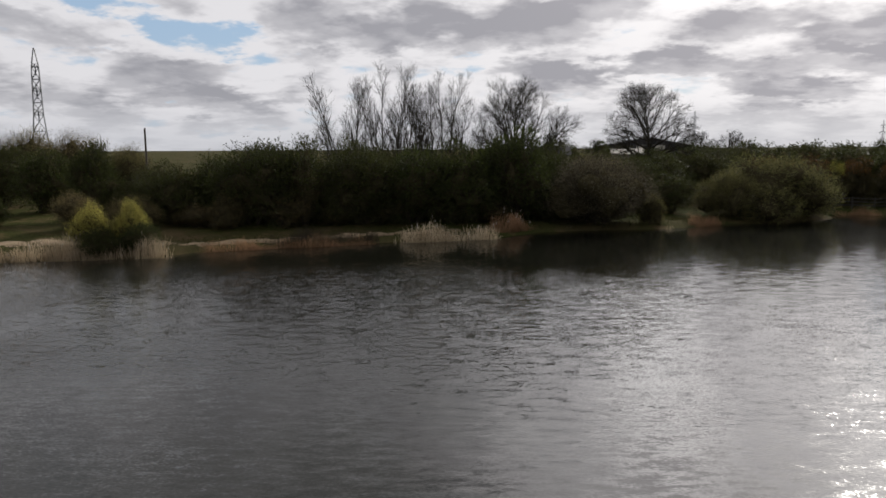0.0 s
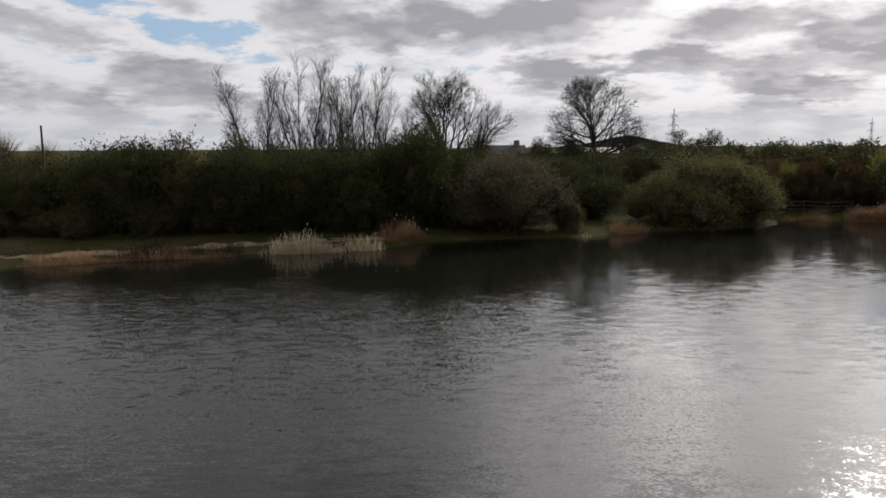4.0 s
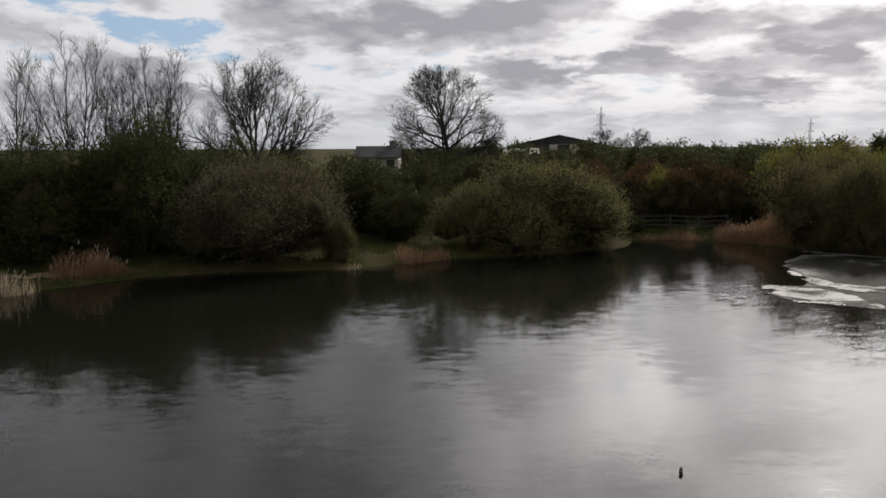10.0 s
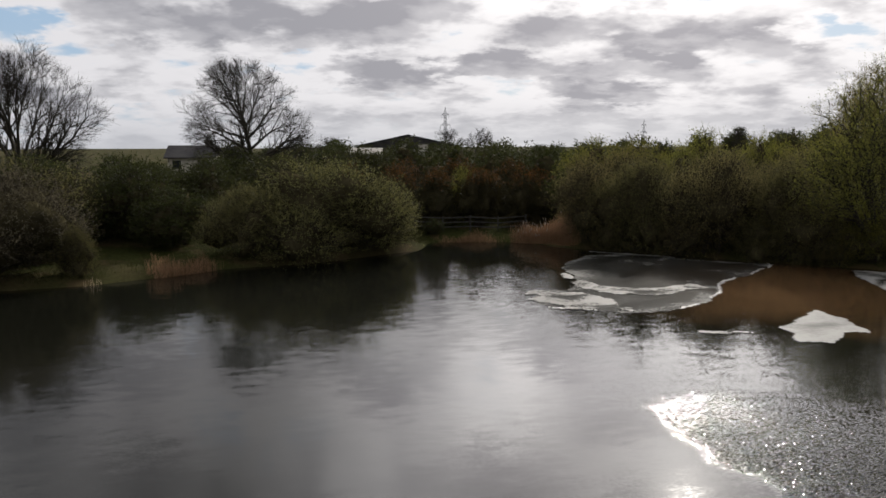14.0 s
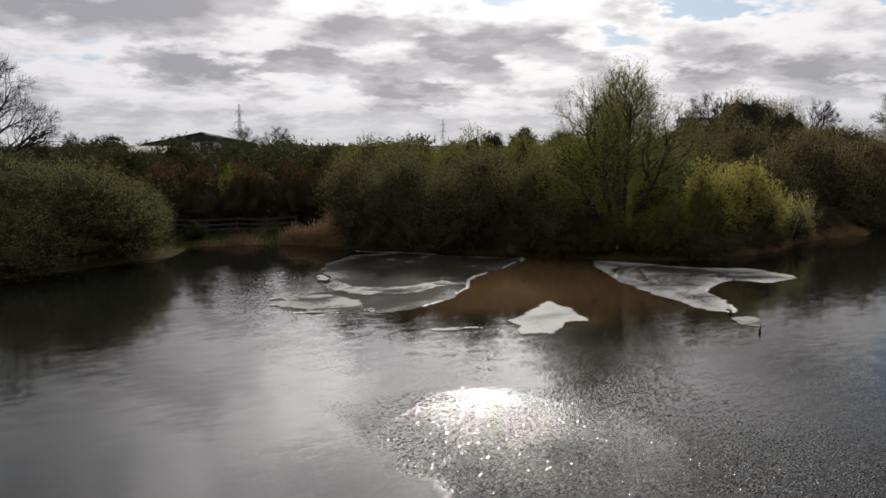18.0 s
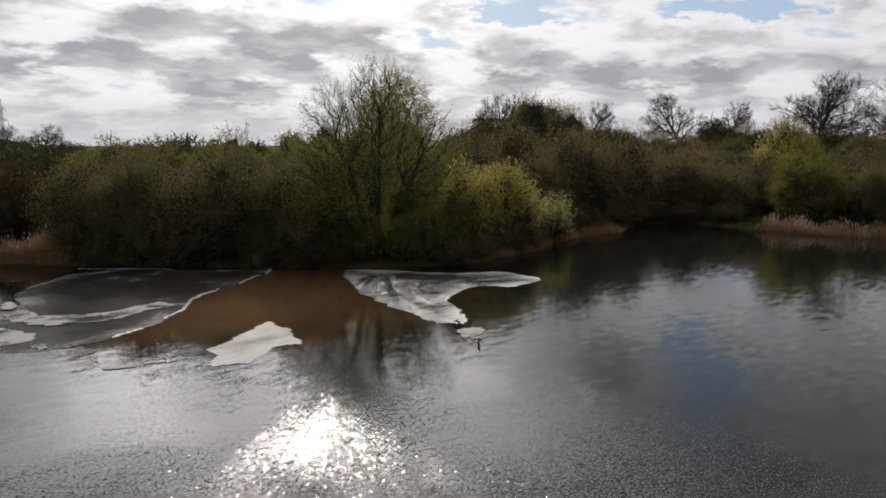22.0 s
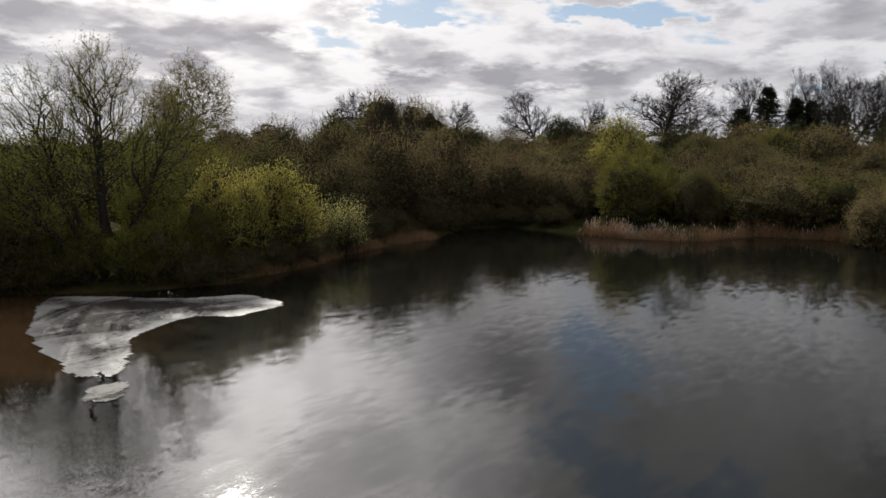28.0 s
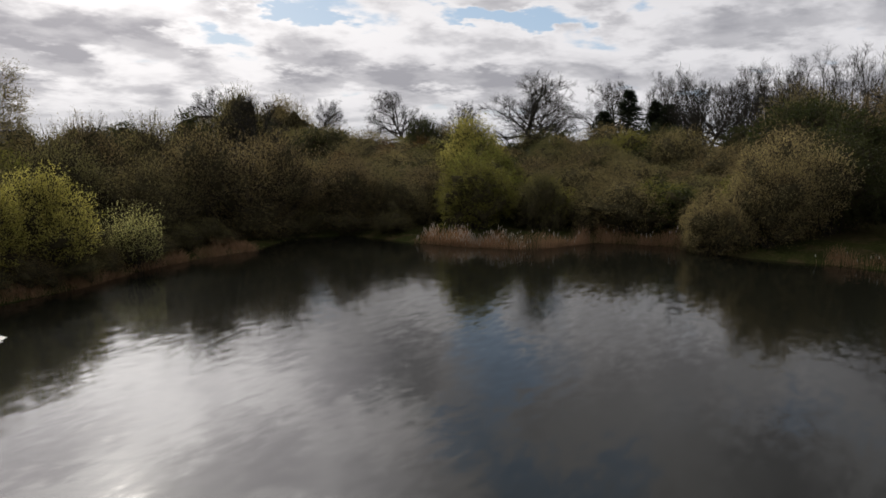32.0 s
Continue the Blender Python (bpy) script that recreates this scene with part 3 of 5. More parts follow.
def make_bush(name, seed, w, h, leaf, twig, shoots, leaf_len, leaf_wide, per=6, shoot_len=0.75, lift=0.6, core=0.50, extra=None):
    """A shrub: stems from the ground, a dark solid core for its shaded inside, shoots with leaves all through its
    lumps.
    """
    rng = np.random.default_rng(seed)
    c, r = lumps(rng, w, h, 24)
    pick = rng.choice(len(c), shoots * 4, p=r**2 / (r**2).sum())
    d = unit(rng.normal(size=(shoots * 4, 3)) + np.array([0, 0, 0.2]))
    at = c[pick] + d * r[pick, None] * rng.uniform(0.5, 1.02, (shoots * 4, 1)) ** 0.7
    away = np.linalg.norm(at[:, None] - c[None], axis=2) / r[None]
    ok = (away.min(1) > 0.52) & (at[:, 2] > 0.02)
    at, d = at[ok][:shoots], d[ok][:shoots]
    n = len(at)
    grow = unit(d + np.array([0, 0, lift]) + rng.normal(size=(n, 3)) * 0.3)
    ln = shoot_len * rng.uniform(0.4, 1.35, (n, 1))
    root = thing(name, "", "")
    stems_n = 18
    ang = rng.uniform(0, 2 * np.pi, stems_n)
    foot = np.stack([np.cos(ang), np.sin(ang), 0 * ang], 1) * w * 0.09
    goal = c[rng.integers(0, len(c), stems_n)] * np.array([1, 1, 1.0])
    bend = (foot + goal) / 2 + np.array([0, 0, 0.10 * h])
    st = joined(tubes(foot - np.array([0, 0, 0.3]), bend, np.full(stems_n, 0.06), np.full(stems_n, 0.045), 5), tubes(bend, goal, np.full(stems_n, 0.045), np.full(stems_n, 0.015), 5))
    part("stem", mesh("stem", *st, M["twig"]), root)
    part("twig", mesh("twig", *wisps(at - grow * 0.4, at + grow * ln, np.full(n, 0.009), rng), twig), root)
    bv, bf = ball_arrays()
    # the shaded inside as a dark solid: one skin, as far out in every direction as the shrunken lumps reach
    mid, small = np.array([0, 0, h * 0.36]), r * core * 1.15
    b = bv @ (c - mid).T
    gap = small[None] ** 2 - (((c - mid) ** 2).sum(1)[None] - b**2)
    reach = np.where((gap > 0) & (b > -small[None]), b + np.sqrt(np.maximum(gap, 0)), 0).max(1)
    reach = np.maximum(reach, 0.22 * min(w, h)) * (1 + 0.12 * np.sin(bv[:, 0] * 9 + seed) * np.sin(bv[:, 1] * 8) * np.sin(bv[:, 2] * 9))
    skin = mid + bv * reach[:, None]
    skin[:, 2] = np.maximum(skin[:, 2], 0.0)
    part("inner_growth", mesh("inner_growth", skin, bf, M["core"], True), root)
    k = rng.uniform(0.0, 1.05, (n, per, 1))
    pos = (at[:, None] + grow[:, None] * ln[:, None] * k).reshape(-1, 3) + rng.normal(size=(n * per, 3)) * 0.06
    way = (grow[:, None] * 0.7 + rng.normal(size=(n, per, 3)) * 0.6).reshape(-1, 3)
    part("crown", mesh("crown", *leaves(pos, way, leaf_len, leaf_wide, rng), leaf), root)
    if extra:
        high = np.argsort(-(at[:, 2] + rng.uniform(-0.12, 0.12, n) * h))[: int(n * 0.10)]
        m = len(high)
        tip = at[high] + grow[high] * ln[high] * 0.8
        part("blossom", mesh("blossom", *leaves(np.repeat(tip, 4, 0) + rng.normal(size=(m * 4, 3)) * 0.08, rng.normal(size=(m * 4, 3)), leaf_len, leaf_wide * 1.3, rng), extra), root)
    return root


def crown_spots(rng, count, centre, radii, low=0.0, shell=0.45):
    """Places through a rounded crown, denser towards its outside, none below low."""
    d = unit(rng.normal(size=(count * 3, 3)))
    u = rng.uniform(shell**3, 1, (count * 3, 1)) ** (1 / 3)
    bump = 1 + 0.10 * np.sin(d[:, :1] * 5 + 1) * np.sin(d[:, 1:2] * 4) + 0.07 * np.sin(d[:, 2:] * 7 + d[:, :1] * 6)
    p = np.array(centre) + d * u * bump * np.array(radii)
    return p[p[:, 2] > low][:count]


def branch_out(rng, trunks, spots, reach=0.2, step=0.45, droop=0.5):
    """Grows a branch to every spot from the nearest wood. Returns the pieces: from, to, thick, thin."""
    pos, par, run = [], [], []
    for line in trunks:
        line = np.array(line, float)
        for k, p in enumerate(line):
            pos.append(p)
            par.append(len(pos) - 2 if k else -1)
            run.append(run[-1] + np.linalg.norm(p - pos[-2]) if k else 0.0)
    base = np.mean([t[-1] for t in trunks], axis=0)
    spots = spots[np.argsort(np.linalg.norm(spots - base, axis=1))]
    size = len(pos) + len(spots) * 14
    P, R = np.zeros((size, 3)), np.zeros(size)
    n = len(pos)
    P[:n], R[:n] = pos, run
    ends = []
    for t in spots:
        d = np.linalg.norm(P[:n] - t, axis=1)
        cost = d + reach * R[:n] + droop * np.maximum(P[:n, 2] - t[2], 0)
        i = int(np.argmin(cost))
        a, far = P[i], d[i]
        m = max(1, min(12, int(far / step)))
        if n + m >= size:
            break
        along = unit(a - P[par[i]]) if par[i] >= 0 else np.array([0, 0, 1.0])
        bend = a + along * far * 0.24 + rng.normal(size=3) * far * 0.05
        last = i
        for k in range(1, m + 1):
            u = k / m
            q = (1 - u) ** 2 * a + 2 * u * (1 - u) * bend + u * u * t
            P[n], R[n] = q, R[last] + np.linalg.norm(q - P[last])
            par.append(last)
            last = n
            n += 1
        ends.append(last)
    load = np.zeros(n)
    load[ends] = 1
    for k in range(n - 1, -1, -1):
        if par[k] >= 0:
            load[par[k]] += load[k]
    par = np.array(par[:n])
    stem = np.zeros(n, int)
    for k in range(n):
        stem[k] = stem[par[k]] if par[k] >= 0 else k
    return P[:n], par, load, np.array(ends), stem


def limb_mesh(P, par, rad, use, sides=6):
    """One skin over all the limbs in use: a ring at every joint, thin side limbs with a foot of their own in the thick one."""
    ang = np.arange(sides) * 2 * np.pi / sides
    axis, verts, faces, ring = {}, [], [], {}

    def add_ring(at, a, b, r):
        first = len(verts)
        verts.extend(at + r * (math.cos(t) * a + math.sin(t) * b) for t in ang)
        return first

    def bridge(i, j):
        faces.extend((i + t, i + (t + 1) % sides, j + (t + 1) % sides, j + t) for t in range(sides))

    for k in np.nonzero(use)[0]:
        up = par[k]
        if up not in ring:
            axis[up] = np.array([1.0, 0, 0])
            ring[up] = add_ring(P[up], np.array([1.0, 0, 0]), np.array([0, 1.0, 0]), rad[up])
        d = unit(P[k] - P[up])
        a = axis[up] - d * (axis[up] @ d)
        a = unit(a) if np.linalg.norm(a) > 0.1 else unit(np.cross(d, np.array([0.3, 0.9, 0.2])))
        b = np.cross(d, a)
        axis[k], ring[k] = a, add_ring(P[k], a, b, rad[k])
        foot = ring[up]
        if rad[k] < 0.6 * rad[up]:
            foot = add_ring(P[up], a, b, rad[k] * 1.35)
            faces.append((ring[up], ring[up] + 1, foot))
        bridge(foot, ring[k])
    return np.array(verts), faces


def make_tree(name, seed, trunks, spots, bark, girth=0.4, reach=0.2, sprigs=4, sprig=0.55, fine=0.014, leaf=None, per_tip=0, leaf_len=0.12, leaf_wide=0.04, hang=0.0, droop=0.5):
    """A tree: trunks as lines of points, branches grown out to the spots of its crown, sprigs at their ends."""
    rng = np.random.default_rng(seed)
    P, par, load, ends, stem = branch_out(rng, trunks, spots, reach, droop=droop)
    top = load.max() / max(1, len(trunks) * 0.6)
    rad = np.maximum(girth * (load / top) ** 0.5, fine)
    root = thing(name, "", "")
    big = (rad > 0.045) & (par >= 0)
    for one in np.unique(stem):
        own = big & (stem == one)
        if own.any():
            part("trunk", mesh("trunk", *limb_mesh(P, par, rad, own), bark, True), root)
    thin = np.nonzero(~big & (par >= 0))[0]
    p, q, rq = P[par[thin]], P[thin], rad[thin]
    rp = np.minimum(rad[par[thin]], rq * 1.5)
    ends = P[ends]
    tips = np.repeat(ends, sprigs, 0)
    out = unit(tips - np.array([0, 0, spots[:, 2].mean() * 0.75])) + rng.normal(size=tips.shape) * 0.55 + np.array([0, 0, 0.25 - hang])
    tip2 = tips + unit(out) * sprig * rng.uniform(0.5, 1.3, (len(tips), 1))
    twigs = wisps(tips, tip2, np.full(len(tips), fine * 0.75), rng)
    part("crown", mesh("crown", *joined(tubes(p, q, rp, rq, 3), twigs), bark), root)
    if leaf:
        k = rng.uniform(0, 1.2, (len(tips), per_tip, 1))
        at = (tips[:, None] + (tip2 - tips)[:, None] * k).reshape(-1, 3) + rng.normal(size=(len(tips) * per_tip, 3)) * 0.10
        way = np.repeat(unit(out), per_tip, 0) * 0.6 + rng.normal(size=(len(at), 3)) * 0.6 - np.array([0, 0, hang])
        part("foliage", mesh("foliage", *leaves(at, way, leaf_len, leaf_wide, rng), leaf), root)
    return root


def make_conifer(name, seed, h, w):
    rng = np.random.default_rng(seed)
    root = thing(name, "", "")
    part("trunk", mesh("trunk", *tubes([(0, 0, -0.3)], [(0, 0, h)], [0.28], [0.03], 7), M["bark"]), root)
    n = 260
    z = h * (0.12 + 0.87 * rng.uniform(0, 1, n) ** 0.9)
    ang = rng.uniform(0, 2 * np.pi, n)
    ln = w * 0.5 * (1.05 - (z / h) ** 1.6) * rng.uniform(0.6, 1.1, n)
    d = np.stack([np.cos(ang), np.sin(ang), rng.uniform(-0.25, 0.25, n)], 1)
    p = np.stack([0 * z, 0 * z, z], 1)
    part("limb", mesh("limb", *tubes(p, p + d * ln[:, None], np.full(n, 0.035), np.full(n, 0.01)), M["bark"]), root)
    k = rng.uniform(0.15, 1.05, (n, 22, 1))
    pos = (p[:, None] + d[:, None] * ln[:, None, None] * k).reshape(-1, 3) + rng.normal(size=(n * 22, 3)) * 0.12
    way = np.repeat(d, 22, 0) + rng.normal(size=(n * 22, 3)) * 0.7
    part("crown", mesh("crown", *leaves(pos, way, 0.42, 0.16, rng), M["conifer"]), root)
    return root


USED = set()


def plant(kind, x, y, label, category, w=1.0, h=1.0, turn=0.0, group="", sink=0.1):
    """Sets a plant of a kind at x, y: the first one is the original, the rest are copies of it."""
    m = Matrix.Translation((x, y, ground_at(x, y) - sink)) @ Matrix.Rotation(turn, 4, "Z") @ Matrix.Diagonal((w, w, h, 1.0))
    if kind.name in USED:
        ob = copy_thing(kind, m)
    else:
        ob = kind
        USED.add(kind.name)
        FIRST.append((ob, m))
    return tagged(ob, label, category, group)


FIRST = []

# kinds of shrub, each at its own size
SALLOW = [make_bush("sallow_bush", 11 + k, 9.0, 6.3, M["sallow"], M["twig"], 4400, 0.15, 0.05, 7, 0.85) for k in range(3)]
BROWN = [make_bush("budding_bush", 31 + k, 8.0, 6.2, M["brownish"], M["twig"], 4600, 0.14, 0.045, 4, 1.15) for k in range(2)]
HAW = [make_bush("hawthorn_bush", 51 + k, 6.5, 6.2, M["hawthorn"], M["twig"], 2400, 0.18, 0.095, 6, 0.8, 0.3, 0.40) for k in range(3)]
FRESH = [make_bush("leafing_bush", 71 + k, 6.5, 6.5, M["fresh"], M["twig"], 2800, 0.17, 0.065, 6, 0.8, 0.8) for k in range(2)]
YELLOW = [make_bush("yellow_green_bush", 91 + k, 5.0, 5.2, M["yellow"], M["twig"], 2900, 0.15, 0.06, 6, 0.75, 1.0) for k in range(2)]
CATKIN = [make_bush("catkin_bush", 111, 3.2, 2.7, M["pale"], M["twig"], 620, 0.12, 0.04, 9, 1.25, 3.0, 0.45)]
GREY = [make_bush("grey_willow", 131, 8.0, 6.4, M["grey"], M["twig"], 4200, 0.16, 0.05, 5, 1.0, 0.9, 0.52)]
DUN = [make_bush("dun_willow", 151, 8.0, 6.2, M["dun"], M["twig"], 4600, 0.15, 0.045, 5, 0.9, 0.8, 0.6)]
GORSE = [make_bush("gorse_bush", 121 + k, 6.0, 4.6, M["gorse"], M["twig"], 2200, 0.16, 0.06, 6, 0.5, 0.6, 0.52, M["rust"]) for k in range(2)]

# sparser shrubs for the far slopes
HAW_FAR = [make_bush("hawthorn_bush", 161 + k, 6.5, 6.2, M["hawthorn"], M["twig"], 900, 0.28, 0.15, 6, 0.7, 0.3) for k in range(3)]
BROWN_FAR = [make_bush("budding_bush", 171 + k, 8.0, 6.2, M["brownish"], M["twig"], 1600, 0.22, 0.075, 4, 1.15) for k in range(2)]
FRESH_FAR = [make_bush("leafing_bush", 181 + k, 6.5, 6.5, M["fresh"], M["twig"], 1100, 0.25, 0.10, 6, 0.8, 0.8) for k in range(2)]


def sprout_tree(name, seed, stems, orders, bark, fine, twig_len, up=0.08, wobble=0.10):
    """A bare tree grown limb by limb. stems: foot, way, length, thickness. orders, from the limbs of the trunk outwards:
    how many on each, how far along they begin, least and greatest angle, length against the limb they leave. The last are twigs."""
    rng = np.random.default_rng(seed)
    P, par, rad, stem = [], [], [], []
    tw_a, tw_b = [], []
    todo = []
    for n, (foot, way, length, thick) in enumerate(stems):
        P.append(np.array(foot, float)), par.append(-1), rad.append(thick), stem.append(n)
        todo.append((len(P) - 1, unit(np.array(way, float)), length, thick, 0))
    while todo:
        at, way, length, thick, order = todo.pop(0)
        steps = max(3, min(9, int(length / 0.7)))
        line, ways = [], []
        here = at
        for k in range(steps):
            way = unit(way + rng.normal(size=3) * wobble + np.array([0, 0, up if order else 0.0]))
            P.append(P[here] + way * length / steps), par.append(here), stem.append(stem[at])
            rad.append(max(thick * (1 - 0.72 * (k + 1) / steps), fine))
            here = len(P) - 1
            line.append(here), ways.append(way)
        count, begin, least, most, share = orders[order]
        turn = rng.uniform(0, 6.3)
        for n in range(count):
            f = begin + (1 - begin) * (n + rng.uniform(0.2, 0.8)) / count
            k = min(steps - 1, int(f * steps))
            d = ways[k]
            a = unit(np.cross(d, np.array([0.31, 0.87, 0.39]) if abs(d[2]) > 0.6 else np.array([0.1, 0.1, 1.0])))
            b = np.cross(d, a)
            turn += 2.4 + rng.normal() * 0.35
            lean = radians(rng.uniform(least, most) if order else most - (most - least) * (n + rng.uniform(0, 1)) / count)
            new_way = unit(d * math.cos(lean) + (a * math.cos(turn) + b * math.sin(turn)) * math.sin(lean))
            size = length * share * ((1.25 - 0.55 * f) * rng.uniform(0.75, 1.2) if order or len(stems) > 1 else (1.14 - 0.36 * f) * rng.uniform(0.9, 1.06))
            if order + 1 < len(orders):
                todo.append((line[k], new_way, size, min(rad[line[k]] * 0.72, thick * 0.62), order + 1))
            else:
                tw_a.append(P[line[k]])
                tw_b.append(P[line[k]] + unit(new_way + np.array([0, 0, 0.15])) * twig_len * rng.uniform(0.5, 1.3))
    P, par, rad, stem = np.array(P), np.array(par), np.array(rad), np.array(stem)
    root = thing(name, "", "")
    big = (rad > 0.04) & (par >= 0)
    for one in np.unique(stem):
        own = big & (stem == one)
        if own.any():
            part("trunk", mesh("trunk", *limb_mesh(P, par, rad, own), bark, True), root)
    thin = np.nonzero(~big & (par >= 0))[0]
    tw_a, tw_b = np.array(tw_a), np.array(tw_b)
    boughs = tubes(P[par[thin]], P[thin], np.minimum(rad[par[thin]], rad[thin] * 1.5), rad[thin], 3)
    part("crown", mesh("crown", *joined(boughs, wisps(tw_a, tw_b, np.full(len(tw_a), fine), rng)), bark), root)
    return root


def oak(seed, dense=9):
    stems = [((0, 0, -0.4), (0.03, 0.02, 1), 9.6, 0.42)]
    orders = [(20, 0.34, 16, 94, 0.56), (dense + 1, 0.22, 24, 52, 0.44), (dense, 0.15, 25, 55, 0.46), (dense, 0.1, 20, 60, 0.4)]
    return sprout_tree("bare_oak", seed, stems, orders, M["bark"], 0.088 / dense, 0.7, 0.02, 0.09)


def spreading_tree(seed):
    stems = [((0, 0, -0.4), (0.02, 0.02, 1), 6.2, 0.40)]
    orders = [(18, 0.14, 8, 64, 1.18), (10, 0.25, 16, 40, 0.34), (8, 0.15, 20, 42, 0.46), (8, 0.1, 20, 50, 0.4)]
    return sprout_tree("bare_spreading_tree", seed, stems, orders, M["bark"], 0.010, 0.7, 0.01, 0.07)


def poplar(seed, stems, lean_from, lean_to, base, low, tall):
    """A clump of slender stems that fan out from one foot, the middle ones tallest."""
    g = np.random.default_rng(seed)
    shafts = []
    for k in range(stems):
        u = k / max(1, stems - 1)
        lean = lean_from + (lean_to - lean_from) * u + g.normal() * 0.03
        top = (low + (tall - low) * (1 - abs(2 * u - 1)) ** 0.6) * g.uniform(0.9, 1.03)
        shafts.append((((u - 0.5) * base + g.normal() * 0.15, g.normal() * 0.5, -0.4), (lean, g.normal() * 0.08, 1), top, 0.125))
    return sprout_tree("bare_poplar", seed, shafts, [(20, 0.22, 20, 38, 0.20), (7, 0.15, 18, 42, 0.42), (6, 0.1, 15, 45, 0.4)], M["bark"], 0.010, 0.7, 0.08, 0.04)


def willow(seed):
    g = np.random.default_rng(seed)
    trunks, spots = [], []
    for k, (side, deep, tall) in enumerate([(-0.62, 0.1, 7.2), (-0.40, -0.2, 9.4), (-0.20, 0.25, 11.2), (-0.05, -0.1, 12.2), (0.12, 0.2, 12.4), (0.28, -0.25, 10.6), (0.44, 0.1, 8.6), (0.05, 0.45, 10.0)]):
        z = np.arange(-0.4, tall * 0.72, 0.9)
        out = np.maximum(z, 0) ** 1.12
        trunks.append([(0.25 * (k - 3.5) + side * o, 0.2 * math.sin(2.1 * k) + deep * o * 0.6, h) for h, o in zip(z, out)])
        top = np.array(trunks[-1][-1])
        spots.append(crown_spots(g, 200, top + np.array([side * 0.5, 0, -0.2]), (2.1, 2.1, tall * 0.32), 1.8, 0.05))
    return make_tree("big_willow", seed, trunks, np.concatenate(spots), M["bark"], 0.078, 0.6, 4, 0.8, 0.011, M["fresh"], 7, 0.11, 0.036, droop=2.0)


def birch(seed):
    g = np.random.default_rng(seed)
    trunk = [(0.05 * math.sin(z), 0.03 * z, z) for z in np.arange(-0.4, 9.0, 1.1)]
    return make_tree("leafing_birch", seed, [trunk], crown_spots(g, 650, (0, 0.2, 7.6), (2.6, 2.6, 4.4), 2.5, 0.1), M["bark"], 0.15, 0.3, 4, 0.8, 0.012, M["brownish"], 8, 0.14, 0.055, 0.7)


OAKS = [oak(5, 8), oak(6, 7), oak(7, 7)]
SPREADS = [spreading_tree(9)]
POPLARS = [poplar(21, 6, -0.34, 0.14, 1.6, 9.5, 16.0), poplar(22, 8, -0.28, 0.28, 2.6, 11.5, 16.6), poplar(23, 7, -0.20, 0.20, 2.8, 12.0, 15.4)]
BIG = willow(41)
BIRCH = [birch(61)]
FIR = [make_conifer("dark_conifer", 81, 12.0, 6.5)]

# the hedge behind the western bank
HEDGE = "dense dark hawthorn thicket with new leaf behind the bank"
rng = np.random.default_rng(3)
for k, (x, y, top, w) in enumerate([(-30.0, 63, 6.9, 4.2), (-26, 64, 4.6, 6), (-22.5, 61, 4.9, 6), (-19, 63, 5.6, 6), (-15.5, 60.5, 7.0, 7), (-11.5, 61.5, 7.0, 7), (-7.0, 62.0, 6.6, 7), (-2.6, 63, 6.6, 7), (1.8, 64, 6.8, 7), (6.4, 65.6, 8.4, 6.8), (9.5, 68, 6.4, 6.5)]):
    plant(HAW[k % 3], x, y, HEDGE, "bush", w / 6.0, top / 6.0, rng.uniform(0, 6), "western hedge")
for k in range(10):
    x = -16 + k * 3.4 + rng.uniform(-1, 1)
    plant((HAW[k % 3], BROWN[k % 2])[k % 4 == 1], x, 67 + 0.15 * x + rng.uniform(0, 4), HEDGE, "bush", rng.uniform(0.7, 1.15), rng.uniform(0.82, 1.16), rng.uniform(0, 6), "western hedge")
for k in range(9):
    x = -29 + k * 4.2 + rng.uniform(-1, 1)
    plant(BROWN[k % 2], x, 57.5 + 0.25 * (x + 20) + rng.uniform(0, 1.5), "low budding scrub at the foot of the hedge", "bush", rng.uniform(0.35, 0.55), rng.uniform(0.3, 0.5), rng.uniform(0, 6), "bank scrub")
for k, (x, y, w, h) in enumerate([(-55, 98, 1.2, 1.35), (-50, 101, 1.0, 1.25), (-60, 95, 1.2, 1.3), (-66, 100, 1.2, 1.2), (-45, 104, 0.9, 1.0)]):
    plant(BROWN[k % 2], x, y, "red-brown budding thicket at the foot of the pylon", "bush", w, h, k * 1.3, "pylon thicket")
# beyond the left meadow
for k, (x, y, w, h) in enumerate([(-38, 70, 1.0, 1.0), (-46, 76, 1.2, 1.1), (-44, 62, 0.8, 0.5), (-52, 66, 1.0, 0.7), (-60, 80, 1.3, 1.1), (-70, 84, 1.3, 1.0), (-36, 57, 0.6, 0.45), (-41, 54, 0.7, 0.4), (-48, 52, 0.7, 0.4)]):
    plant(HAW[k % 3], x, y, "dark hawthorn bush on the rough meadow", "bush", w, h, k * 1.1, "meadow bushes")
for k, (x, y) in enumerate([(-23.2, 47.8), (-21.0, 48.8)]):
    plant(YELLOW[k], x, y, "low yellow-green willow bush on the bank", "bush", 0.5, 0.60, k * 2.0, "bank willows")
    plant(HAW[k], x + 0.9, y - 0.9, "low dark bush by the reeds", "bush", 0.45, 0.33, k, "bank scrub")

# bare trees behind the hedge
for k, (kind, x, y, w, h) in enumerate([(0, -10.4, 83, 0.85, 0.86), (1, -6.2, 86, 0.85, 0.88), (2, 0.0, 86.5, 0.85, 0.86), (0, 4.0, 88, 0.6, 0.64), (2, -3.4, 93, 0.8, 0.80)]):
    plant(POPLARS[kind], x, y, "tall bare many-stemmed poplar behind the hedge", "tree", w, h, 0.15 * k, "poplar row")
plant(SPREADS[0], 9.0, 87.5, "wide bare tree with many rising limbs", "tree", 1.0, 1.08, 0.4)
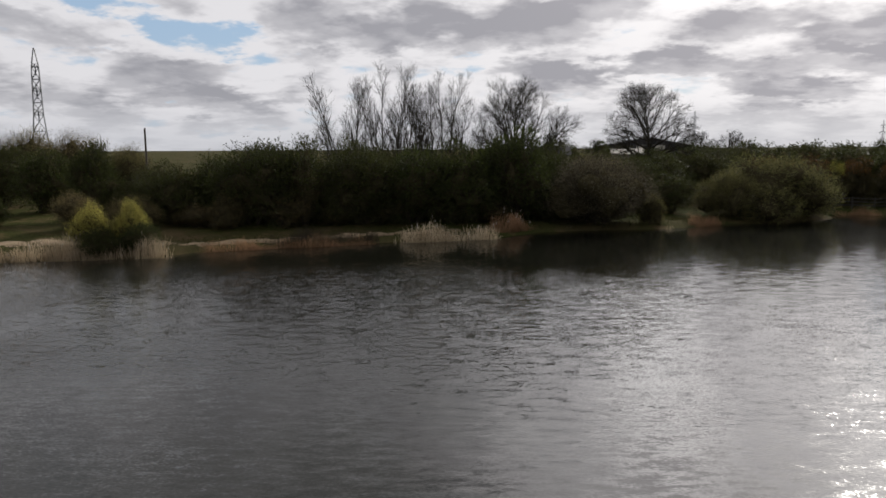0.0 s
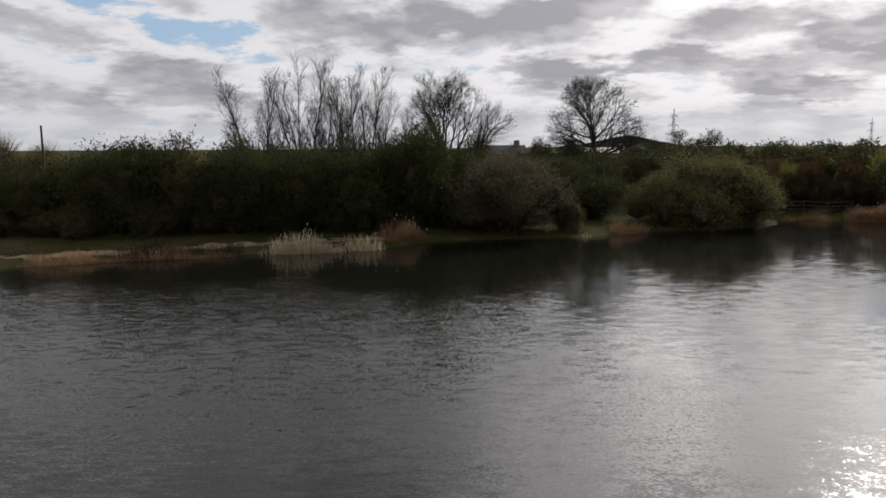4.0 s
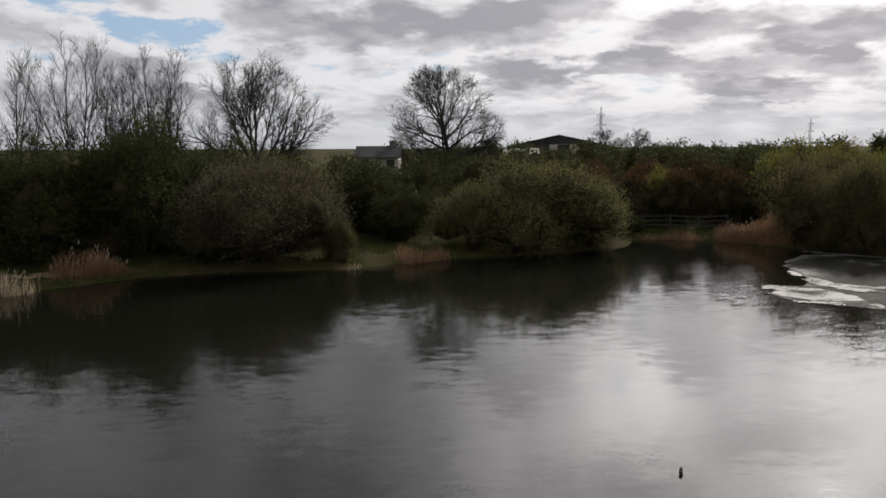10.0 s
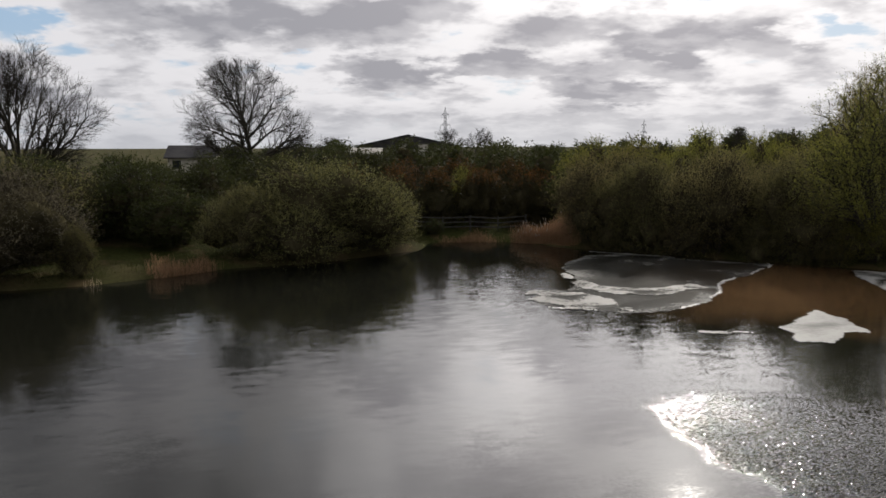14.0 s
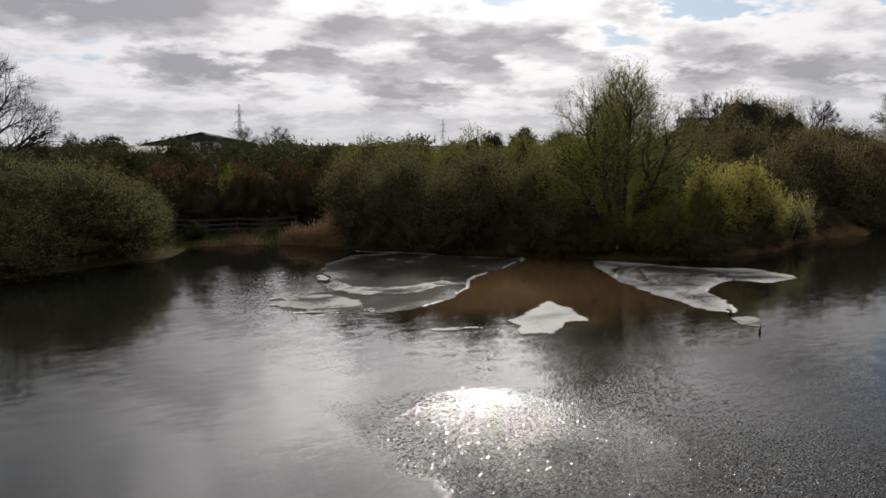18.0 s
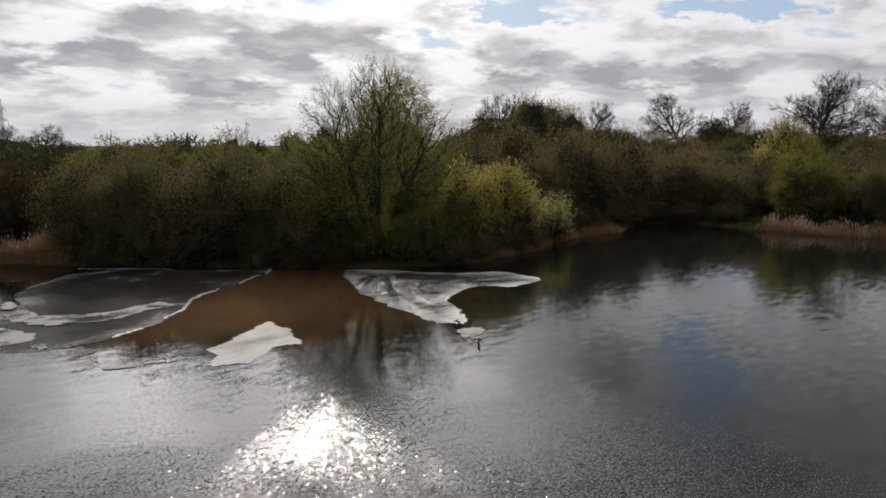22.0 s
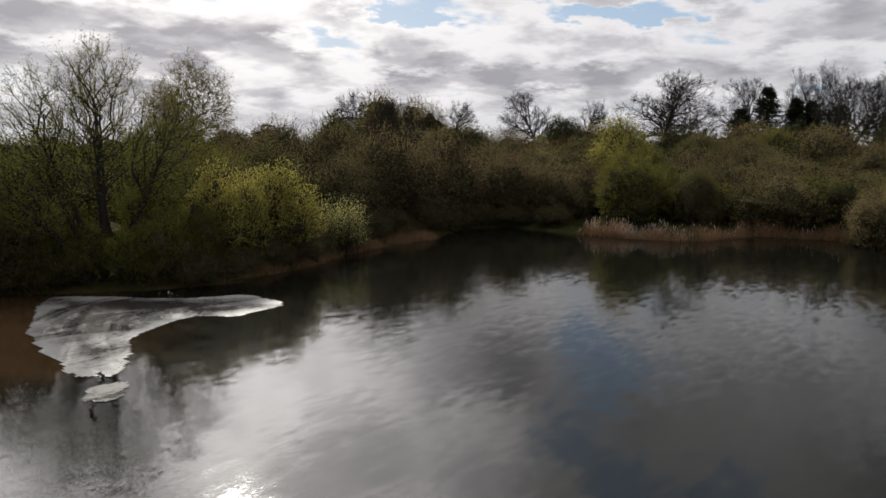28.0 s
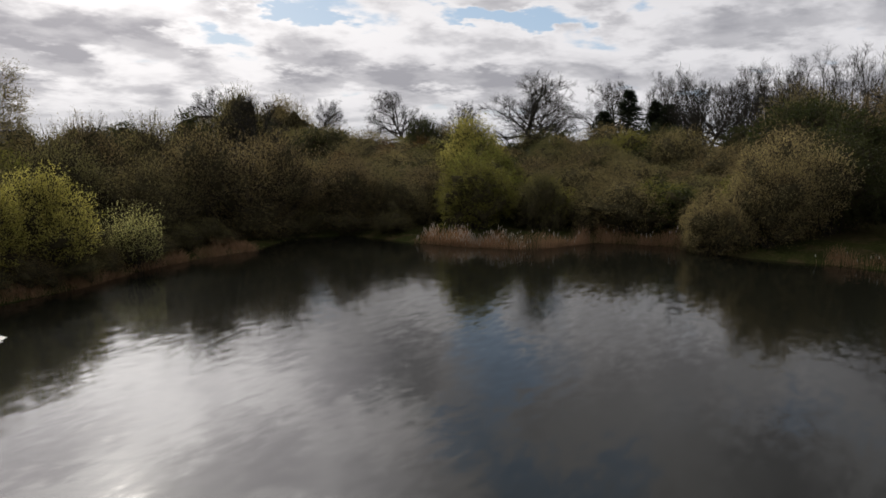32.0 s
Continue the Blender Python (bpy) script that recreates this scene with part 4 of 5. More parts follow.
plant(OAKS[0], 26.6, 94.5, "round bare oak standing behind the hedge", "tree", 1.0, 0.98, 1.0)

# the lakeside bushes of the north bank
plant(DUN[0], 13.6, 64.0, "broad grey-brown budding willow bush at the water's edge", "bush", 1.22, 1.0, 0.5)
plant(SALLOW[0], 18.4, 64.0, "small grey-green shoot bush on the bank", "bush", 0.28, 0.42, 2.0)
plant(SALLOW[1], 31.4, 70.6, "broad grey-green willow bush at the water's edge", "bush", 1.32, 0.98, 0.2)
plant(SALLOW[2], 27.4, 69.4, "low grey-green willow bush at the water's edge", "bush", 0.75, 0.68, 4.0)
plant(SALLOW[0], 36.0, 72.4, "low grey-green willow bush at the water's edge", "bush", 0.72, 0.66, 1.2)
for k, (x, y, w, h) in enumerate([(14, 72, 1.1, 0.9), (19, 76, 1.2, 0.88), (24, 80, 1.2, 0.88), (18, 83, 1.3, 0.92), (29, 84, 1.2, 0.95), (33, 90, 1.2, 0.95), (25, 90, 1.2, 0.95), (38, 96, 1.3, 1.0), (22.5, 72.5, 0.9, 0.62), (12, 80, 1.2, 0.95), (6, 76, 1.2, 1.0)]):
    plant(HAW[k % 3], x, y, "dark hawthorn bush behind the bank", "bush", w, h, k * 1.3, "northern hedge")

# gorse behind the fence, hedges up the slope
for k, (x, y, w, h) in enumerate([(39, 84, 0.9, 0.85), (43, 86, 1.0, 0.8), (47, 85, 1.0, 0.85), (41, 91, 1.1, 1.0), (46, 92, 1.1, 1.0), (50, 88, 1.0, 1.0), (35, 82, 0.9, 0.9), (51, 82, 0.9, 0.9), (34.6, 81.4, 0.7, 1.0), (38.0, 80.9, 0.72, 0.98), (41.4, 80.2, 0.72, 1.0), (44.8, 79.4, 0.72, 0.98), (48.2, 78.4, 0.7, 1.0)]):
    plant(GORSE[k % 2], x, y, "dark gorse bush with rusty flowers behind the fence", "bush", w, h, k * 1.7, "gorse bank")
for k, (x, y, w, h) in enumerate([(35.9, 74.9, 0.36, 0.28), (38.0, 76.4, 0.32, 0.24), (40.4, 76.4, 0.3, 0.2)]):
    plant(HAW[k], x, y, "low dark bush at the water's edge", "bush", w, h, k * 1.7, "gorse bank")
plant(FRESH[0], 44.6, 82.6, "small yellow-green bush among the gorse", "bush", 0.42, 0.72, 1.0)
for k, (x, y, w, h) in enumerate([(54, 86, 1.2, 1.0), (58, 91, 1.3, 1.02), (53, 96, 1.3, 1.05), (44, 106, 1.4, 1.1), (50, 112, 1.4, 1.1), (57, 114, 1.4, 1.12), (36, 110, 1.3, 1.05), (63, 104, 1.4, 1.1), (70, 110, 1.4, 1.1), (66, 96, 1.3, 1.1), (52, 78, 0.9, 0.9), (55, 74, 0.9, 0.9)]):
    plant(HAW_FAR[k % 3], x, y, "dark overgrown hedge bush on the rise", "bush", w, h, k * 2.3, "eastern hedge")

# the scrubby point
for k, (x, y, w, h) in enumerate([(50.2, 70.0, 0.70, 0.95), (52.6, 67.0, 0.78, 1.0), (55.8, 64.0, 0.82, 1.02), (59.0, 60.8, 0.75, 0.95), (54.5, 73, 0.85, 1.0), (59.5, 69.5, 0.9, 1.0), (63.5, 65.5, 0.9, 1.02), (51.0, 67.6, 0.4, 0.4), (54.2, 64.8, 0.42, 0.42), (57.4, 61.6, 0.42, 0.45), (60.6, 58.9, 0.42, 0.42)]):
    plant((BROWN[k % 2], SALLOW[k % 3])[k % 2], x, y, "tall grey-green sallow thicket on the scrubby point", "bush", w, h, k * 1.5, "point thicket")
for k, (x, y, w, h) in enumerate([(58, 77.5, 1.0, 1.05), (62.5, 76.5, 1.0, 1.08), (67, 75, 1.0, 1.06), (71, 71, 1.0, 1.05), (66, 68, 0.9, 1.0), (54.5, 80, 1.0, 1.0), (75, 67, 0.9, 1.0)]):
    plant(FRESH[k % 2], x, y, "leafing green bush behind the thicket", "bush", w, h, k * 1.4, "point thicket")
plant(BIG, 63.6, 58.3, "tall many-stemmed willow just coming into leaf on the point", "tree", 1.0, 0.94, 0.3)
for k, (x, y, w, h) in enumerate([(62.4, 58.0, 0.5, 0.5), (65.4, 55.8, 0.55, 0.55), (64.0, 56.6, 0.45, 0.42), (60.9, 58.6, 0.45, 0.45), (62.2, 60.4, 0.6, 0.6), (67.4, 55.6, 0.5, 0.6), (66.5, 58.6, 0.7, 0.75)]):
    plant(FRESH[k % 2], x, y, "leafing undergrowth below the willow", "bush", w, h, k * 2.1, "point undergrowth")
plant(YELLOW[0], 69.4, 56.4, "bright yellow-green leafing bush on the bank", "bush", 0.86, 1.02, 0.6)
plant(YELLOW[1], 73.0, 57.0, "bright yellow-green leafing bush on the bank", "bush", 1.0, 1.02, 2.6)
plant(SALLOW[1], 75.6, 58.2, "grey-green bush on the bank", "bush", 0.45, 0.55, 2.0)
plant(CATKIN[0], 78.4, 57.3, "small pale catkin bush near the spit", "bush", 1.05, 1.05, 1.0)
plant(BROWN[1], 74.5, 63, "budding bush behind the yellow one", "bush", 0.8, 0.85, 1.0)
plant(BIRCH[0], 80, 77, "slender birch coming into leaf", "tree", 1.15, 1.08, 0.5)
plant(BIRCH[0], 76, 74, "slender birch coming into leaf", "tree", 0.8, 0.88, 2.5)

for k, (x, y, w, h) in enumerate([(68.6, 54.6, 0.34, 0.26), (71.2, 55.4, 0.36, 0.30), (73.8, 55.9, 0.34, 0.26), (76.2, 56.9, 0.32, 0.24), (80.4, 58.2, 0.32, 0.24), (82.8, 59.2, 0.36, 0.3), (85.6, 60.2, 0.4, 0.34), (66.4, 54.6, 0.32, 0.3)]):
    plant(BROWN[k % 2], x, y, "low dark bramble and twigs at the water's edge", "bush", w, h, k * 2.3, "point undergrowth")

# behind the inlet and up the eastern slope
for k, (x, y, h) in enumerate([(86.5, 60.2, 0.22), (89.5, 60.6, 0.3), (92.6, 60.6, 0.26), (95.4, 60.2, 0.32), (97.8, 57.8, 0.3), (98.6, 54.4, 0.28)]):
    plant(BROWN[k % 2], x, y, "low olive-brown scrub at the water's edge", "bush", 0.45, h, k * 1.9, "inlet scrub")
for k, (x, y, w, h) in enumerate([(84.0, 63, 0.9, 0.95), (89, 63.6, 1.2, 1.25), (94.5, 63.2, 1.1, 1.2), (99.2, 59.6, 0.9, 0.95), (92, 73, 1.2, 1.35), (98.5, 68, 1.1, 1.1), (85, 74, 1.1, 1.3), (80, 68, 1.0, 1.1), (103, 63, 0.9, 0.9), (101.5, 56.5, 0.8, 0.72)]):
    plant(BROWN[k % 2], x, y, "large olive-brown sallow at the back of the inlet", "bush", w, h, k * 1.6, "inlet sallows")
for k, (x, y, w, h) in enumerate([(90.5, 80, 1.1, 1.3), (96, 84, 1.2, 1.15), (84, 84, 1.1, 1.2)]):
    plant(HAW[k], x, y, "rounded dark green bush", "bush", w, h, k * 2.0, "inlet sallows")
for k, (x, y, w, h) in enumerate([(109, 64, 1.0, 0.75), (114, 72, 1.1, 0.75), (106.5, 57, 0.9, 0.72), (111, 58, 1.0, 0.85), (120, 66, 1.1, 0.7), (122, 76, 1.2, 0.8)]):
    plant((BROWN[k % 2], GORSE[k % 2])[k % 3 == 1], x, y, "low brown and dark green scrub on the slope", "bush", w, h, k * 1.9, "slope scrub")
for k, (x, y, w, h) in enumerate([(121, 72, 0.9, 0.95), (124.5, 75, 1.0, 0.95), (126.5, 70.5, 0.9, 1.0), (118, 75.5, 0.9, 0.9)]):
    plant(GORSE[k % 2], x, y, "gorse bush in rusty flower up the slope", "bush", w, h, k * 1.7, "slope scrub")
plant(HAW[1], 131, 73.5, "rounded dark green bush on the rise", "bush", 0.95, 1.15, 1.0)
plant(FRESH[0], 103.4, 49.4, "rounded green willow bush by the reeds", "bush", 0.98, 0.92, 0.4)
plant(SALLOW[2], 105.4, 45.0, "small grey-green bush by the reeds", "bush", 0.48, 0.75, 1.4)
plant(YELLOW[1], 114, 56.5, "tall yellow-green willow on the slope", "bush", 1.5, 1.6, 0.9)
plant(FRESH[1], 110, 52.5, "green willow bush on the slope", "bush", 1.1, 0.98, 2.2)
for k, (x, y, w, h) in enumerate([(110.6, 36.6, 1.0, 0.62), (117, 41.5, 0.9, 0.55)]):
    plant(FRESH[k], x, y, "low green bush on the bank", "bush", w, h, k * 2.0, "slope scrub")
for k, (x, y, w, h) in enumerate([(118.8, 46, 0.9, 0.8), (112, 45, 0.8, 0.75), (124, 48, 1.0, 0.85), (107.5, 41.5, 0.5, 0.6), (113.5, 41.5, 0.7, 0.7), (120, 43.5, 0.8, 0.75), (116, 50, 0.9, 0.8)]):
    plant(BROWN[k % 2], x, y, "brown leafless bush on the slope", "bush", w, h, k * 2.0, "slope scrub")
for k, (x, y) in enumerate([(113, 36.5), (117.5, 37.2), (121.5, 38.6), (125.5, 39.4), (129.5, 40.6), (133, 41.6), (123, 36), (128, 43)]):
    plant(BROWN_FAR[k % 2], x, y, "low brown scrub before the parked car", "bush", 0.6, 0.34, k * 1.7, "slope scrub")
plant(GREY[0], 103.4, 31.4, "tawny grey-green willow leaning over the water", "bush", 0.62, 0.70, 0.4)
plant(GREY[0], 105.8, 28.6, "tawny grey-green willow rising behind the leaning one", "bush", 0.78, 1.04, 1.7)
plant(GREY[0], 109, 27.5, "tall grey-green willow behind the bank", "bush", 0.95, 1.15, 2.4)
for k, (x, y, w, h) in enumerate([(113, 25.5, 1.2, 1.15), (117, 29, 1.2, 1.2), (123, 25, 1.3, 1.3), (119, 18, 1.3, 1.25), (131, 30, 1.4, 1.35), (138, 30, 1.4, 1.5), (112, 17, 1.2, 1.0), (130, 22, 1.4, 1.4)]):
    plant((HAW[k % 3], BROWN[k // 2 % 2])[k % 2], x, y, "dark thicket beside the lake", "bush", w, h, k * 1.2, "southern thicket")

for k, (x, y, w, h) in enumerate([(131, 107, 1.3, 1.75), (137, 113, 1.4, 1.9), (143, 108, 1.2, 1.7), (126, 112, 1.2, 1.4), (149, 117, 1.2, 1.75)]):
    if k % 2:
        plant(HAW_FAR[k % 3], x, y, "dense dark ivy-grown tree on the skyline", "tree", w, h, k * 1.4, "eastern skyline trees")
    else:
        plant(BROWN_FAR[k // 2 % 2], x, y, "dense rusty-brown budding tree on the skyline", "tree", w * 0.85, h, k * 1.4, "eastern skyline trees")
fill = np.random.default_rng(17)
for k in range(84):
    x, y = fill.uniform(107, 140), fill.uniform(22, 80)
    if abs((y - 34) - (x - 105) * 0.269) < 2.6 and x > 118:  # a gap up to the parked car
        continue
    kind = (BROWN_FAR[k % 2], HAW_FAR[k % 3], FRESH_FAR[k // 8 % 2] if k % 8 == 2 else SALLOW[k // 8 % 3], BROWN_FAR[(k + 1) % 2])[k % 4]
    plant(kind, x, y, "brown and green scrub on the eastern slope", "bush", fill.uniform(0.7, 1.1), fill.uniform(0.5, 0.78), fill.uniform(0, 6), "slope scrub")
# bare trees and conifers along the eastern skyline
BARE = "bare winter tree on the eastern skyline"
for k, (x, y, w, h) in enumerate([(148, 88, 0.85, 0.82), (156, 84, 0.6, 0.65), (143, 65, 1.05, 0.86), (136, 118, 0.8, 0.8), (166, 62, 0.85, 0.95), (176, 78, 0.8, 0.85), (158, 44, 0.75, 0.78), (150, 34, 0.72, 0.74), (170, 48, 0.8, 0.9), (146, 22, 0.72, 0.76), (128, 98, 0.7, 0.75), (150, 108, 0.7, 0.7), (146, 118, 0.7, 0.72)]):
    plant(OAKS[1 + k % 2], x, y, BARE, "tree", w * 1.05, h * 1.05, k * 1.3, "eastern skyline trees")
for k, (x, y, h) in enumerate([(165, 48, 0.84), (171, 41, 0.84), (168, 52, 0.8), (172, 56, 0.82), (178, 44, 0.85), (153, 26, 0.86), (157, 21, 0.9), (160, 32, 0.84), (166, 36, 0.8), (150, 17, 0.85)]):
    plant(POPLARS[k % 3], x, y, BARE, "tree", 1.0, h, k * 1.1, "eastern skyline trees")
for k, (x, y, h) in enumerate([(161, 57, 0.98), (164.5, 54, 0.85), (163, 51.5, 0.8), (159, 60, 0.7)] ):
    plant(FIR[0], x, y, "dark conifer on the eastern skyline", "tree", 1.3, h * 0.92, k * 1.1, "eastern skyline trees")
for k in range(16):
    a = rng.uniform(0, 1)
    plant((HAW_FAR[k % 3], BROWN_FAR[k % 2])[k % 2], 126 + 22 * rng.uniform(0, 1), 36 + 72 * (k + a) / 16, "dark scrub along the eastern rise", "bush", rng.uniform(0.9, 1.3), rng.uniform(0.75, 1.0), rng.uniform(0, 6), "eastern scrub")
# far woods to the north-east
for k in range(26):
    x, y = 20 + 7.5 * k + rng.uniform(-2, 2), 215 - 2.6 * k + rng.uniform(-8, 8)
    plant(HAW_FAR[k % 3], x, y, "dark tree in the far hedgerow", "tree", rng.uniform(1.0, 1.8), rng.uniform(0.9, 1.25), rng.uniform(0, 6), "far hedgerow")
for k, (x, y, w, h) in enumerate([(72, 205, 0.8, 0.75), (80, 207, 0.8, 0.72), (42, 205, 0.7, 0.6), (36, 210, 0.6, 0.6), (120, 150, 0.5, 0.62)]):
    plant(OAKS[1 + k % 2], x, y, "distant bare tree beyond the barn", "tree", w, h, k * 1.7, "far hedgerow")
for ob, m in FIRST:
    ob.matrix_basis = m

# ---------------------------------------------------------------- reeds and bank growth
def reed_bed(name, line, deep, tall, count, mat, label, heads=0.0, seed=0, lean=0.16, wide=0.022, kind="stuff"):
    """Stalks and blades standing along a line, deep metres to its left."""
    rng = np.random.default_rng(seed)
    pts = np.array(line, float)
    seg = np.linalg.norm(np.diff(pts, axis=0), axis=1)
    at = np.concatenate([[0], np.cumsum(seg)])
    # thicker here and there
    u = rng.uniform(0, at[-1], count * 3)
    keep = rng.uniform(0, 1, len(u)) < np.clip(np.minimum(u, at[-1] - u) / 1.1, 0.12, 1) * (0.25 + 0.75 * (0.5 + 0.5 * np.sin(u * 1.7 + seed) * np.sin(u * 0.61 + 2 * seed)))
    u = u[keep][:count]
    n = len(u)
    x, y = np.interp(u, at, pts[:, 0]), np.interp(u, at, pts[:, 1])
    k = np.clip(np.searchsorted(at, u) - 1, 0, len(seg) - 1)
    d = np.diff(pts, axis=0)[k] / seg[k, None]
    v = rng.uniform(0, 1, n) ** 1.2 * deep * (0.7 + 0.3 * np.sin(u * 2.3))
    x, y = x - d[:, 1] * v, y + d[:, 0] * v
    z = np.maximum(land_height(x, y), -0.25)
    hgt = tall * rng.uniform(0.45, 1.1, n) * (0.55 + 0.45 * np.clip(np.minimum(u, at[-1] - u) / 1.3, 0, 1)) * (0.75 + 0.25 * np.sin(u * 1.1 + 1 + seed))
    foot = np.stack([x, y, z - 0.05], 1)
    bend = np.stack([rng.normal(size=n) * lean, rng.normal(size=n) * lean, np.ones(n)], 1)
    mid = foot + bend * (hgt * 0.6)[:, None]
    tip = mid + (bend + rng.normal(size=(n, 3)) * np.array([0.25, 0.25, 0.05])) * (hgt * 0.4)[:, None]
    w = np.full(n, wide / 2)
    ob = tagged(new(name, mesh(name, *joined(wisps(foot, mid, w, rng), wisps(mid, tip, w * 0.7, rng)), mat)), label, "reeds", kind=kind)
    if heads:
        m = int(n * heads)
        top = mid[:m] + bend[:m] * (hgt[:m] * 0.45)[:, None]
        hd = mesh("seed_head", *tubes(top, top + bend[:m] * rng.uniform(0.12, 0.26, (m, 1)), np.full(m, 0.020), np.full(m, 0.016), 5), M["head"])
        part("seed_head", hd, ob, "brown and fluffy seed heads")
    return ob


REEDS = "dry straw-coloured reeds standing at the water's edge"
reed_bed("reed_bed", [(-29.5, 44.6), (-24, 45.6), (-17.6, 46.8)], 1.5, 1.6, 1700, M["reed"], REEDS, 0.02, 1, 0.14, 0.034)
reed_bed("reed_bed", [(-60, 36), (-45, 39.6), (-31, 44)], 1.8, 1.3, 2200, M["reed"], REEDS, 0.0, 2)
reed_bed("reed_bed", [(-12.8, 51.0), (-8, 52.6), (-4.4, 53.9)], 1.6, 1.25, 1500, M["twig"], "dead brown sedge and twigs on the bank", 0.0, 3, 0.25)
reed_bed("reed_bed", [(-16.8, 48.9), (-12.4, 50.7), (-8.8, 51.9), (-4.6, 53.3)], 1.3, 0.95, 2400, M["tanreed"], "dead reddish sedge along the bank", 0.0, 17, 0.28)
reed_bed("reed_bed", [(-3.6, 53.5), (0.5, 54.5), (4.6, 55.9)], 1.7, 1.6, 1000, M["reed"], REEDS, 0.03, 4, 0.16, 0.036)
reed_bed("reed_bed", [(4.2, 57.8), (6.2, 59.3), (7.6, 60.6)], 1.5, 1.5, 900, M["tanreed"], "thin brown reeds beside the bank", 0.03, 5, 0.2)
reed_bed("reed_bed", [(19.2, 61.9), (19.9, 62.4)], 0.4, 0.9, 90, M["reed"], "small pale tuft at the water's edge", 0.0, 6)
reed_bed("reed_bed", [(22.2, 63.5), (24, 64.7), (25.9, 66.1)], 1.3, 1.35, 800, M["tanreed"], "thin pinkish dead reeds on the low bank", 0.0, 7, 0.22)
reed_bed("reed_bed", [(45.2, 73.4), (46.9, 72.2), (49.0, 69.4)], 1.9, 2.1, 3200, M["tanreed"], "thick tan reeds at the corner of the lake", 0.02, 8, 0.10)
reed_bed("reed_bed", [(39.7, 74.6), (42.5, 74.2), (45.3, 73.4)], 1.2, 0.7, 900, M["tanreed"], "low dead grass before the fence", 0.0, 9, 0.3)
reed_bed("reed_bed", [(66.5, 53.8), (74, 54.8), (78, 56.5), (83, 57.6), (88.4, 57.3)], 2.4, 0.75, 5200, M["tanreed"], "matted reddish dead grass along the point", 0.0, 10, 0.4)
reed_bed("reed_bed", [(98.0, 42.2), (97.0, 46), (96.6, 51.0)][::-1], 1.8, 1.15, 2600, M["tanreed"], "dry bulrushes with fluffy heads at the water's edge", 0.12, 11)
reed_bed("reed_bed", [(98.2, 42.2), (101, 40.9), (104.2, 39.9), (105.2, 36), (105.2, 33.4)], 1.3, 1.2, 2200, M["tanreed"], "straw reeds along the eastern bank", 0.02, 12)
reed_bed("reed_bed", [(102.4, 25.2), (102.2, 23), (101.2, 19.5), (98, 8)], 1.6, 1.2, 1800, M["tanreed"], "straw reeds along the eastern bank", 0.02, 13)
GRASS = "rough bank grass with dead stalks"
reed_bed("bank_grass", [(-60, 38), (-28, 46.5), (-16.8, 50.4), (-3, 55.6), (5, 58.4), (9, 61.4), (19, 63), (25, 66.4), (31, 68)], 5.0, 0.42, 7000, M["hawthorn"], GRASS, 0.0, 14, 0.5, 0.03)
reed_bed("bank_grass", [(38, 72), (40, 76), (46, 75), (50, 70), (60, 60)], 4.0, 0.45, 2500, M["hawthorn"], GRASS, 0.0, 15, 0.5, 0.03)
reed_bed("bank_grass", [(84, 58.4), (90, 59.4), (97, 59), (98, 47), (105, 41), (106, 34), (103.5, 27), (102, 20)], 5.0, 0.45, 5000, M["hawthorn"], GRASS, 0.0, 16, 0.5, 0.03)


